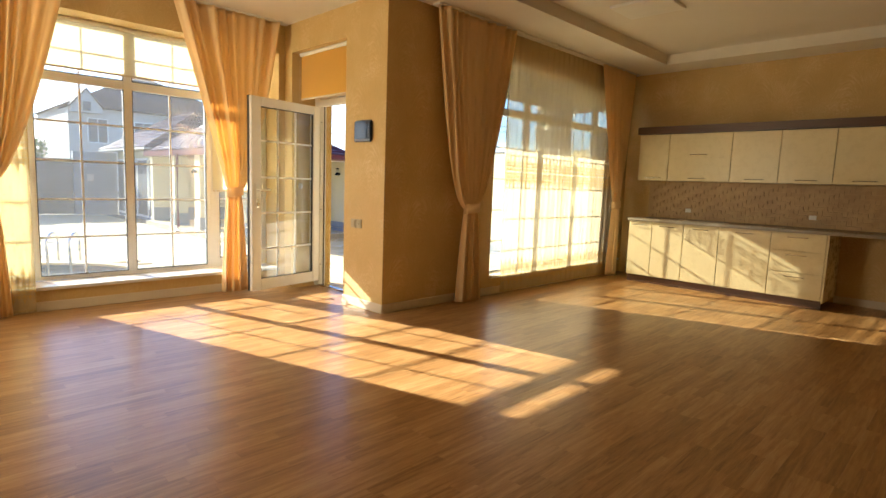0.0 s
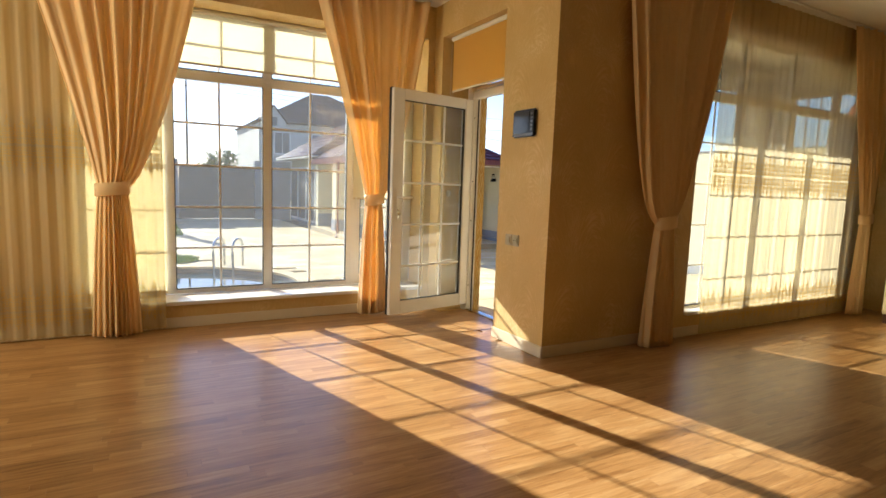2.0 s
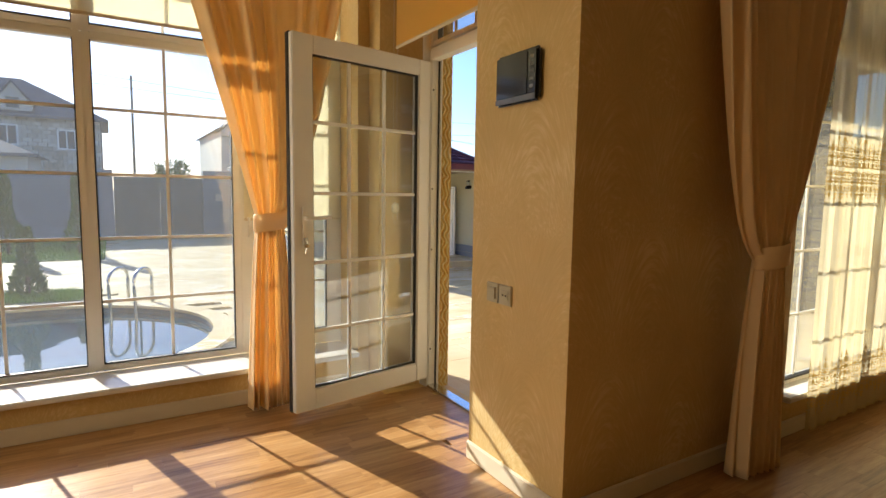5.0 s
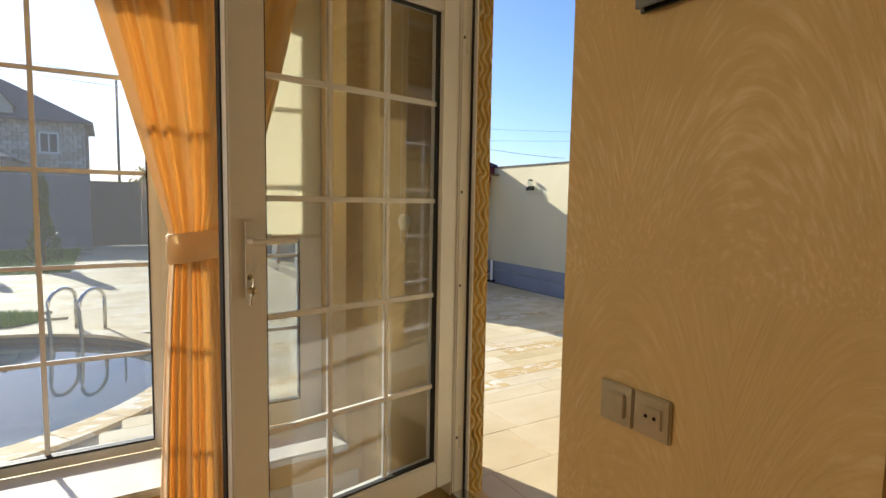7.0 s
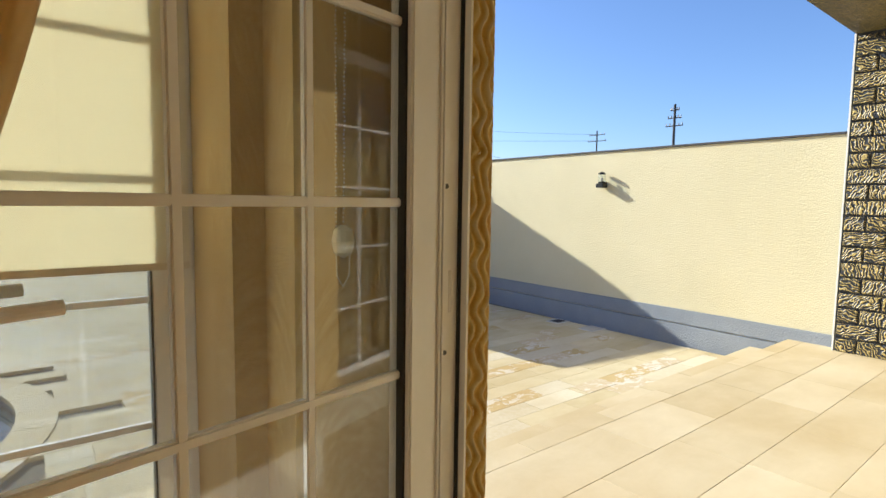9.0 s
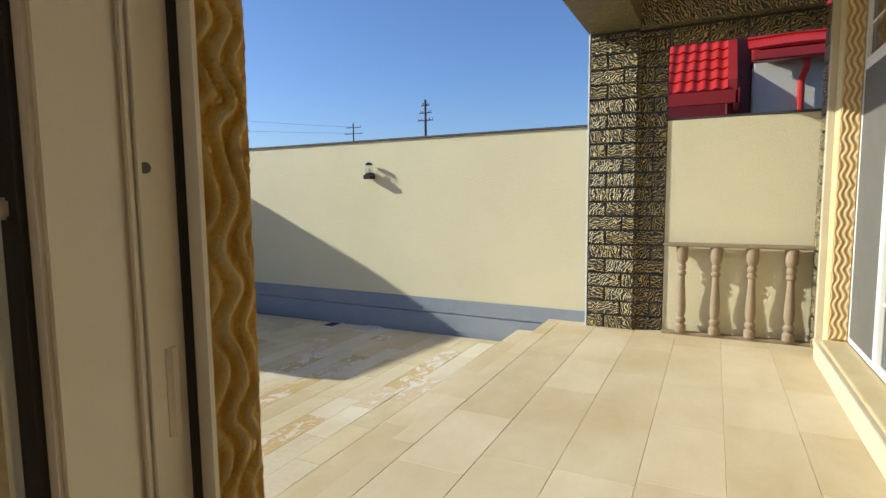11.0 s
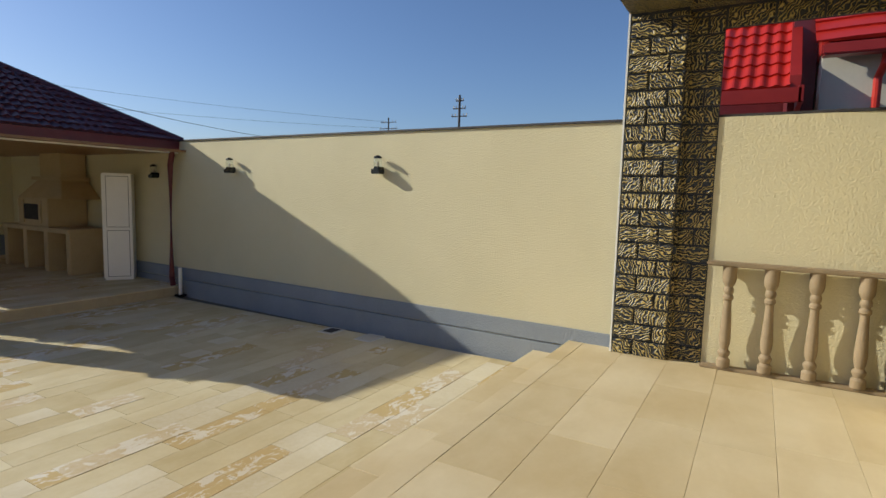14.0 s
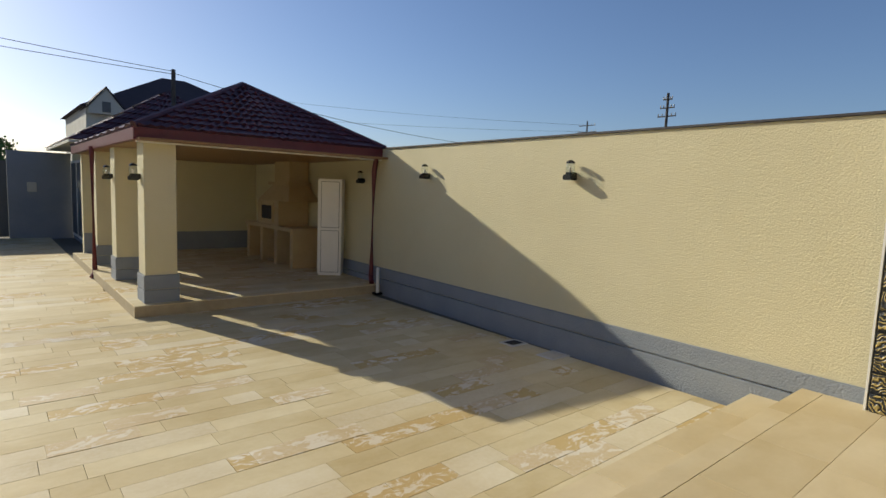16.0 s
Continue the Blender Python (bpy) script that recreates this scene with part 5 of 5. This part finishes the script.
part("chimney", box(OX + 0.24, 5.75, 11.20, 11.90, 1.38, EZ, 0.006), M["oven"], oven)

# annex with glazed front behind the pavilion
ann = thing("annex_house", "single-storey cream annex with glazed doors and a maroon roof", "house")
part("wall", box(2.75, 6.2, PY1 + 0.2, 19.2, YARD, 2.0), M["stucco"], ann)
part("plinth", box(2.72, 2.75, PY1 + 0.2, 19.2, YARD, 0.05), M["plinth"], ann)
for i, y in enumerate((14.6, 15.75, 16.9, 18.05)):
    fr = part("window", box(2.70, 2.748, y, y + 1.0, YARD + 0.1, 1.75), M["pvc"], ann)
    for j in range(2):
        part("pane", box(2.692, 2.70, y + 0.05 + j * 0.47, y + 0.48 + j * 0.47, YARD + 0.18, 1.68), M["grey_metal"], fr, "dark reflecting glass")
A0, A1, A2, A3 = (2.2, 14.3, 2.05), (6.4, 14.3, 2.05), (6.4, 19.5, 2.05), (2.2, 19.5, 2.05)
tiled_slope("roof_slope", [A3, A0, (4.4, 16.0, 3.45), (4.4, 18.0, 3.45)], 10, ann, M["maroon"])
tiled_slope("roof_slope", [A0, A1, (4.4, 16.0, 3.45), (4.4, 16.0, 3.45)], 10, ann, M["maroon"])
tiled_slope("roof_slope", [A1, A2, (4.4, 18.0, 3.45), (4.4, 16.0, 3.45)], 10, ann, M["maroon"])
part("eave", box(2.2, 6.4, 14.3, 19.5, 2.0, 2.05), M["pale"], ann, "pale grey eave")

# ---- yard wall and gate at the far side ----
gw = tagged(new("yard_wall"), "grey rendered yard wall beside the metal gate", "wall", "", "structure")
part("wall", box(-12.0, -1.35, 19.4, 19.65, -0.5, 1.80), M["grey_wall"], gw)
part("plinth", box(-12.0, -1.35, 19.37, 19.4, -0.5, 0.05), M["plinth"], gw)
part("pier", box(1.35, 2.72, 19.3, 19.65, -0.5, 1.95), M["grey_wall"], gw)
part("meter_box", box(1.75, 1.95, 19.24, 19.30, 0.9, 1.15, 0.01), M["pale"], gw)
part("pier", box(-1.75, -1.35, 19.33, 19.65, -0.5, 1.90), M["grey_wall"], gw)
gate = thing("metal_gate", "wide closed grey sheet metal yard gate", "gate")
for i in range(2):
    x0 = -1.33 + i * 1.345
    lf = part("leaf", box(x0, x0 + 1.33, 19.45, 19.50, YARD + 0.03, 1.68), M["grey_metal"], gate)
    for z in (YARD + 0.05, 0.65, 1.60):
        part("rail", box(x0, x0 + 1.33, 19.42, 19.45, z, z + 0.06, 0.004), M["grey_metal"], lf)
    for k in range(4):
        part("stile", box(x0 + k * 0.425, x0 + k * 0.425 + 0.05, 19.43, 19.45, YARD + 0.11, 1.60), M["grey_metal"], lf)
wl = tagged(new("yard_wall"), "grey rendered side wall of the yard", "wall", "", "structure")
part("wall", box(-9.2, -9.0, 2.3, 19.4, -0.5, 1.80), M["grey_wall"], wl)

# ---- neighbours and distance ----
def hip_house(name, label, x0, x1, y0, y1, z0, eave, ridge, wall, roof, windows, over=0.35):
    root = thing(name, label, "house")
    part("wall", box(x0, x1, y0, y1, z0, eave), wall, root)
    bm = bmesh.new()
    r = min(x1 - x0, y1 - y0) / 2
    e = [bm.verts.new(p) for p in ((x0 - over, y0 - over, eave), (x1 + over, y0 - over, eave), (x1 + over, y1 + over, eave), (x0 - over, y1 + over, eave))]
    if x1 - x0 > y1 - y0:
        t = [bm.verts.new((x0 + r, (y0 + y1) / 2, ridge)), bm.verts.new((x1 - r, (y0 + y1) / 2, ridge))]
        bm.faces.new((e[0], e[1], t[1], t[0])); bm.faces.new((e[1], e[2], t[1])); bm.faces.new((e[2], e[3], t[0], t[1])); bm.faces.new((e[3], e[0], t[0]))
    else:
        t = [bm.verts.new(((x0 + x1) / 2, y0 + r, ridge)), bm.verts.new(((x0 + x1) / 2, y1 - r, ridge))]
        bm.faces.new((e[0], e[1], t[0])); bm.faces.new((e[1], e[2], t[1], t[0])); bm.faces.new((e[2], e[3], t[1])); bm.faces.new((e[3], e[0], t[0], t[1]))
    bm.faces.new(e[::-1])
    bmesh.ops.recalc_face_normals(bm, faces=bm.faces)
    ro = part("roof", bm, roof, root)
    part("eave_board", box(x0 - over, x1 + over, y0 - over - 0.02, y0 - over + 0.02, eave - 0.12, eave + 0.02), roof, root)
    for wx, wz, ww, wh in windows:
        w = part("window", box(wx, wx + ww, y0 - 0.05, y0 + 0.02, wz, wz + wh), M["pvc"], root)
        part("pane", box(wx + 0.08, wx + ww / 2 - 0.03, y0 - 0.06, y0 - 0.05, wz + 0.08, wz + wh - 0.08), M["grey_metal"], w)
        part("pane", box(wx + ww / 2 + 0.03, wx + ww - 0.08, y0 - 0.06, y0 - 0.05, wz + 0.08, wz + wh - 0.08), M["grey_metal"], w)
        part("sill", box(wx - 0.08, wx + ww + 0.08, y0 - 0.12, y0, wz - 0.08, wz), M["pale"], w)
    return root


def gable_dormer(parent, x0, x1, y0, y1, z0, z1, wall, roof):
    """A small gabled dormer on a roof, its front towards the yard."""
    xm, ze = (x0 + x1) / 2, z0 + 0.25 * (z1 - z0)
    d = part("dormer", prism([(x0, z0), (x1, z0), (x1, ze), (xm, z1), (x0, ze)], "y", y0, y1), wall, parent)
    for a, b in ((x0 - 0.12, x1 + 0.12), (x1 + 0.12, x0 - 0.12)):
        part("dormer_roof", prism([(a, ze - 0.08), (xm, z1 + 0.02), (xm, z1 + 0.12), (a, ze + 0.04)], "y", y0 - 0.12, y1), roof, d)
    part("dormer_window", box(xm - 0.25, xm + 0.25, y0 - 0.03, y0 - 0.002, z0 + 0.12, ze + 0.3 * (z1 - ze)), M["grey_metal"], d)


stone = hip_house("stone_house", "two-storey limestone block house with a grey hipped roof", -11.0, -1.72, 32, 39, -0.3, 4.75, 7.0, M["mortar"], M["slate"], [(-3.58, 3.18, 0.80, 1.0), (-5.95, 3.3, 0.85, 1.0), (-8.6, 3.3, 0.9, 1.0)])
gable_dormer(stone, -6.0, -4.5, 31.9, 34.0, 4.95, 6.25, M["pale"], M["slate"])
shed = hip_house("low_house", "low neighbouring house with a grey corrugated roof", -12.0, -4.2, 26, 31, -0.3, 2.6, 3.9, M["pale"], M["slate"], [])
mid = hip_house("neighbour_house", "two-storey pale rendered house with a dark hipped roof", 6.2, 20.0, 45, 57, -0.3, 6.1, 9.6, M["pale"], M["plum"], [(7.4, 3.4, 1.4, 1.9), (10.6, 3.4, 1.4, 1.9)])
gable_dormer(mid, 6.3, 8.3, 44.4, 48.0, 5.6, 7.3, M["pale"], M["plum"])
gray2 = hip_house("neighbour_house", "house with a steep maroon roof behind the annex", 6.2, 12.0, 21, 28, -0.3, 2.6, 4.6, M["pale"], M["maroon"], [])

# red roofed house beyond the fence
rh = thing("red_house", "grey house with a bright red tiled roof beyond the yard", "house")
part("wall", box(9.1, 16.0, -8.0, 0.60, -0.3, 3.22), M["pale"], rh)
# shade below the roof is put into this wing's dark maroon
part("wing", box(9.8, 16.0, 0.52, 2.2, -0.3, 2.5), M["maroon_metal"], rh)
part("dark_eave", box(12.3, 16.0, 0.55, 2.4, 2.5, 5.5), M["maroon_metal"], rh)
tiled_slope("roof_slope", [(8.75, 2.35, 2.70), (8.75, 0.93, 2.70), (12.2, 0.93, 5.68), (12.2, 2.35, 5.68)], 16, rh, M["red"], 0.16)
part("fascia", box(8.72, 8.78, 0.80, 2.35, 2.52, 2.70, 0.006), M["dark_red"], rh)
part("fascia", box(8.72, 10.6, 0.78, 0.84, 2.52, 2.72, 0.006), M["dark_red"], rh)
bm = prism([(8.75, 2.62), (12.2, 5.60), (12.2, 5.83), (8.75, 2.85)], "y", 0.82, 0.94)
part("barge_board", bm, M["dark_red"], rh)
part("gable", prism([(8.86, 3.18), (11.5, 3.18), (11.5, 5.06)], "y", -8.0, 0.63), M["dark_red"], rh)
# solid block whose dark maroon stands for the shadow between the roofs
part("recess", box(9.7, 12.2, 0.62, 0.92, -0.3, 5.2), M["maroon_metal"], rh, "dark maroon block for the shaded gap between the roofs")
part("gutter", box(8.75, 8.95, -8.0, 0.64, 3.06, 3.20, 0.02), M["dark_red"], rh, "red rain gutter")
tiled_slope("roof_slope", [(8.8, 0.7, 3.22), (8.8, -8.0, 3.22), (11.5, -8.0, 5.1), (11.5, 0.7, 5.1)], 10, rh, M["red"], 0.16)
part("downpipe", tube([(8.9, 0.0, 3.14), (8.9, 0.0, 2.95), (9.0, 0.04, 2.8), (9.0, 0.04, -0.3)], 0.045, 10), M["red"], rh, "red downpipe")


def utility_pole(x, y, top, arms, label):
    root = thing("utility_pole", label, "utility pole", "utility poles", at=(x, y, YARD))
    h = top - YARD
    part("post", turned([(0.07, 0), (0.045, h)], 10), M["pole"], root)
    for z, w in arms:
        a = part("crossarm", box(-0.02, 0.02, -w / 2, w / 2, h - z, h - z + 0.04, 0.004), M["pole"], root)
        for s in (-1, -0.55, 0.55, 1):
            part("insulator", turned([(0.012, 0), (0.022, 0.03), (0.018, 0.08), (0.008, 0.09)], 8, (0, s * w / 2 * 0.93, h - z + 0.04)), M["pale"], a)
    return root


utility_pole(20.0, 11.72, 5.17, [(0.25, 0.35), (0.55, 0.55), (0.85, 0.7)], "wooden utility pole with short crossarms beyond the yard wall")
utility_pole(30.0, 22.4, 6.05, [(0.3, 1.2), (0.7, 1.4)], "distant wooden utility pole beyond the yard wall")
utility_pole(-0.40, 28.5, 6.55, [(0.55, 0.6), (0.95, 0.6)], "tall utility pole behind the far yard wall")
utility_pole(4.25, 14.9, 3.80, [], "thin grey metal mast on the annex roof")


def cable(a, b, sag, label):
    pts = []
    for i in range(21):
        t = i / 20
        p = Vector(a).lerp(Vector(b), t)
        p.z -= sag * 4 * t * (1 - t)
        pts.append(p)
    root = thing("overhead_cable", label, "cable", "overhead cables")
    part("wire", tube(pts, 0.007, 5), M["wire"], root)


cable((30, 22.4, 5.4), (10, 40, 6.0), 0.3, "thin overhead cable between utility poles")
cable((30, 22.4, 5.8), (12, 42, 7.6), 0.3, "thin overhead cable between utility poles")
cable((14, 15.2, 2.95), (4.25, 14.9, 3.72), 0.2, "dark service cable from the annex mast")
cable((4.25, 14.9, 3.76), (-14, 24, 7.2), 0.3, "thin overhead cable over the yard")
cable((4.25, 14.9, 3.70), (-14, 23.5, 6.4), 0.3, "thin overhead cable over the yard")


def tree(x, y, h, r, seed, label):
    rng = random.Random(seed)
    root = thing("tree", label, "tree", at=(x, y, YARD))
    bm = turned([(0.16, 0), (0.11, h * 0.35), (0.05, h * 0.75)], 9)
    ends = []
    for i in range(9):
        a = i * 2.4
        z = h * (0.35 + 0.05 * i)
        e = Vector((math.cos(a) * r * 0.7, math.sin(a) * r * 0.7, z + r * rng.uniform(0.2, 0.7)))
        tube([(0, 0, z), tuple(e * 0.6 + Vector((0, 0, z * 0.4))), tuple(e)], 0.03, 6, bm)
        ends.append(e)
    part("trunk", bm, M["bark"], root)
    vs, fs = [], []
    for i in range(2600):
        c = rng.choice(ends) + Vector((rng.gauss(0, 0.3), rng.gauss(0, 0.3), rng.gauss(0.1, 0.25))) * r * 0.8
        d = Vector((rng.uniform(-1, 1), rng.uniform(-1, 1), rng.uniform(-1, 1))).normalized()
        s = d.cross(Vector((rng.uniform(-1, 1), rng.uniform(-1, 1), 0.3))).normalized()
        k = rng.uniform(0.05, 0.10)
        n = len(vs)
        vs += [tuple(c - d * k), tuple(c + s * k * 0.5), tuple(c + d * k), tuple(c - s * k * 0.5)]
        fs.append((n, n + 1, n + 2, n + 3))
    me = bpy.data.meshes.new("crown")
    me.from_pydata(vs, [], fs)
    me.materials.append(M["leaf"])
    ob = new("crown", me)
    ob.parent = root


tree(0.85, 26.5, 2.9, 0.8, 11, "small dark leafy tree behind the far yard wall")

# ---- bricks, blocks, planks and paving ----
brick_face(pillar, (5.375, 1.72, TER), (0, 1), (-1, 0), 0.435, 0.0, 2.79, 1)
brick_face(pillar, (5.53, 1.72, TER), (-1, 0), (0, -1), 0.155, 0.0, 2.79, 2)
brick_face(side, (5.455, 1.465, TER), (0, 1), (-1, 0), 0.25, 0.0, 2.79, 3)
brick_face(right, (5.02, 0.27, TER), (1, 0), (0, 1), 0.42, 0.0, 2.79, 4)
brick_face(right, (5.02, 0.03, TER), (0, 1), (-1, 0), 0.24, 0.0, 2.79, 6)
brick_face(lintel, (5.455, 0.272, 2.60), (0, 1), (-1, 0), 1.19, 0.0, 0.165, 5, 0.165)


def slab_mesh(name, lx, ly, h, material, bev=0.003, gap=0.002):
    me = bpy.data.meshes.new(name)
    b = bev
    x, y = lx / 2 - gap, ly / 2 - gap
    vs = [(-x, -y, -h), (x, -y, -h), (x, y, -h), (-x, y, -h), (-x, -y, -b), (x, -y, -b), (x, y, -b), (-x, y, -b), (-x + b, -y + b, 0), (x - b, -y + b, 0), (x - b, y - b, 0), (-x + b, y - b, 0)]
    fs = [(8, 9, 10, 11)]
    for o in (0, 4):
        fs += [(o + i, o + (i + 1) % 4, o + 4 + (i + 1) % 4, o + 4 + i) for i in range(4)]
    me.from_pydata(vs, [], fs)
    me.materials.append(material)
    return me


def lay(parent, pieces, height, z, material, name, near, limit, bev=0.003, gap=0.002, jitter=0.0, seed=0, meshes={}):
    """Lays slabs (x0, x1, y0, y1): those nearest to the spot near as parts, the rest joined."""
    rng = random.Random(seed)
    pieces = sorted(pieces, key=lambda p: ((p[0] + p[1]) / 2 - near[0]) ** 2 + ((p[2] + p[3]) / 2 - near[1]) ** 2)
    vs, fs = [], []
    for i, (x0, x1, y0, y1) in enumerate(pieces):
        lx, ly = round(x1 - x0, 3), round(y1 - y0, 3)
        if lx < 0.02 or ly < 0.02:
            continue
        key = (name, lx, ly)
        if key not in meshes:
            meshes[key] = slab_mesh(name, lx, ly, height, material, bev, gap)
        zz = z + rng.uniform(-jitter, jitter)
        if i < limit:
            ob = new(name, meshes[key])
            ob.parent = parent
            ob.location = ((x0 + x1) / 2, (y0 + y1) / 2, zz)
        else:
            n = len(vs)
            me = meshes[key]
            vs += [(v.co.x + (x0 + x1) / 2, v.co.y + (y0 + y1) / 2, v.co.z + zz) for v in me.vertices]
            fs += [tuple(n + k for k in p.vertices) for p in me.polygons]
    if fs:
        me = bpy.data.meshes.new(name + "_field")
        me.from_pydata(vs, [], fs)
        me.materials.append(material)
        ob = new(name + "_field", me)
        ob.parent = parent
        tagged(ob, kind="stuff")


def rows_of(x0, x1, y0, y1, width, lengths, seed, clip=None):
    rng = random.Random(seed)
    out, y = [], y0
    while y < y1 - 0.01:
        w = min(width, y1 - y)
        x = x0 - rng.uniform(0, max(lengths) * 0.9)
        while x < x1:
            L = rng.choice(lengths)
            a, b = max(x, x0), min(x + L, x1)
            if b - a > 0.03 and (clip is None or clip((a + b) / 2, y + w / 2, b - a)):
                out.append((round(a, 3), round(b, 3), round(y, 3), round(y + w, 3)))
            x += L
        y += width
    return out


planks = rows_of(XL, XD, 0.0, YA, 0.071, (0.31, 0.42, 0.56, 0.7), 1) + rows_of(XL, XK, YS, 0.0, 0.071, (0.31, 0.42, 0.56, 0.7), 2)
planks += rows_of(XD, 0.30, DY0, DY1 - 0.1, 0.071, (0.42,), 3)
lay(floor, planks, 0.012, 0.0, M["floor"], "plank", (-1.0, 0.0), 300, 0.0001, 0.0002)
terrace = bpy.data.objects["terrace"]
ts = []
y, row = 0.275, 0
rng = random.Random(9)
while y < TE - 0.02:
    w = min(0.325 if row == 0 else 0.366, TE - y)
    if TE - y - w < 0.12:
        w = TE - y
    x = XW - rng.uniform(0, 0.6)
    while x < 5.5:
        L = rng.choice((0.7, 0.7, 0.9, 1.1))
        a, b = max(x, XW + 0.004), min(x + L, 5.50)
        if b - a > 0.03:
            ts.append((round(a, 3), round(b, 3), round(y, 3), round(y + w, 3)))
        x += L
    y += w
    row += 1
lay(terrace, ts, 0.016, TER, M["terrace"], "slab", (2.5, 1.4), 300, 0.0015, 0.0008, 0.0006, 4)
lay(bpy.data.objects["step"], rows_of(XW, 5.49, TE, SE, SE - TE, (0.6, 0.9), 6), 0.016, STEP, M["terrace"], "slab", (3, 2.6), 300, 0.003, 0.002)
lay(bpy.data.objects["pavilion_floor"], rows_of(PX0 - 0.12, PX1 + 0.15, PY0 - 0.12, PY1, 0.2, (0.4, 0.6, 0.8), 8), 0.014, PAV, M["sandstone"], "slab", (4, 8.3), 60, 0.003, 0.002)


def open_yard(x, y, L):
    if x < 0.55 and y < 2.30:
        return False
    if ((abs(x - PC.x)) / (PR[0] * 1.12)) ** 2 + ((y - PC.y) / (PR[1] * 1.12)) ** 2 < 1:
        return False
    if x < -1.75 and 8.0 < y < 8.75 or x < -1.65 and 13.1 < y < 18.6:
        return False
    return True


yard = tagged(new("pavement"), "yard paving of long pale sandstone strips", "pavement", "", "structure")
LEN = (0.25, 0.4, 0.55, 0.7, 0.95)
strips = rows_of(-8.9, XW, 2.30, SE, 0.21, LEN, 12, open_yard) + rows_of(-8.9, 5.45, SE, PY0 - 0.12, 0.195, LEN, 13, open_yard)
strips += rows_of(-8.9, PX0 - 0.121, PY0 - 0.12, 19.3, 0.195, LEN, 14, open_yard)
lay(yard, strips, 0.03, YARD, M["sandstone"], "strip", (3.0, 4.5), 300, 0.0007, 0.0012, 0.0005, 5)
WORN = [(4.36, 0.6, 9), (4.66, 0.5, 2), (5.07, 0.5, 14), (2.77, 0.45, 11), (1.72, 0.5, 12), (2.47, 0.75, 7), (1.39, 0.5, 11), (1.3, 0.5, 16), (3.51, 0.4, 2)]
# strips whose face has flaked off
for x, L, row in WORN:
    me = slab_mesh("strip", L, 0.195, 0.01, M["worn"], 0.001, 0.0015)
    ob = new("strip", me)
    ob.parent = yard
    ob.location = (x, SE + 0.195 * (row + 0.5), YARD + 0.0025)
    tagged(ob, "worn sandstone strip with brown flaking face")
rng = random.Random(21)
vs, fs = [], []
z = -0.3
row = 0
while z < 4.6:
    x = -11.0 - (0.2 if row % 2 else 0)
    while x < -1.77:
        a, b = max(x, -11.0), min(x + 0.39, -1.72)
        n = len(vs)
        h = rng.uniform(0.01, 0.03)
        vs += [(a + 0.012, 32, z), (b - 0.012, 32, z), (b - 0.012, 32, z + 0.19), (a + 0.012, 32, z + 0.19), (a + 0.02, 32 - h, z + 0.008), (b - 0.02, 32 - h, z + 0.008), (b - 0.02, 32 - h, z + 0.182), (a + 0.02, 32 - h, z + 0.182)]
        fs += [(n + 4, n + 5, n + 6, n + 7)] + [(n + i, n + (i + 1) % 4, n + 4 + (i + 1) % 4, n + 4 + i) for i in range(4)]
        x += 0.39
    z += 0.2
    row += 1
me = bpy.data.meshes.new("blockwork")
me.from_pydata(vs, [], fs)
me.materials.append(M["block"])
ob = new("blockwork", me)
ob.parent = stone
tagged(ob, kind="stuff")
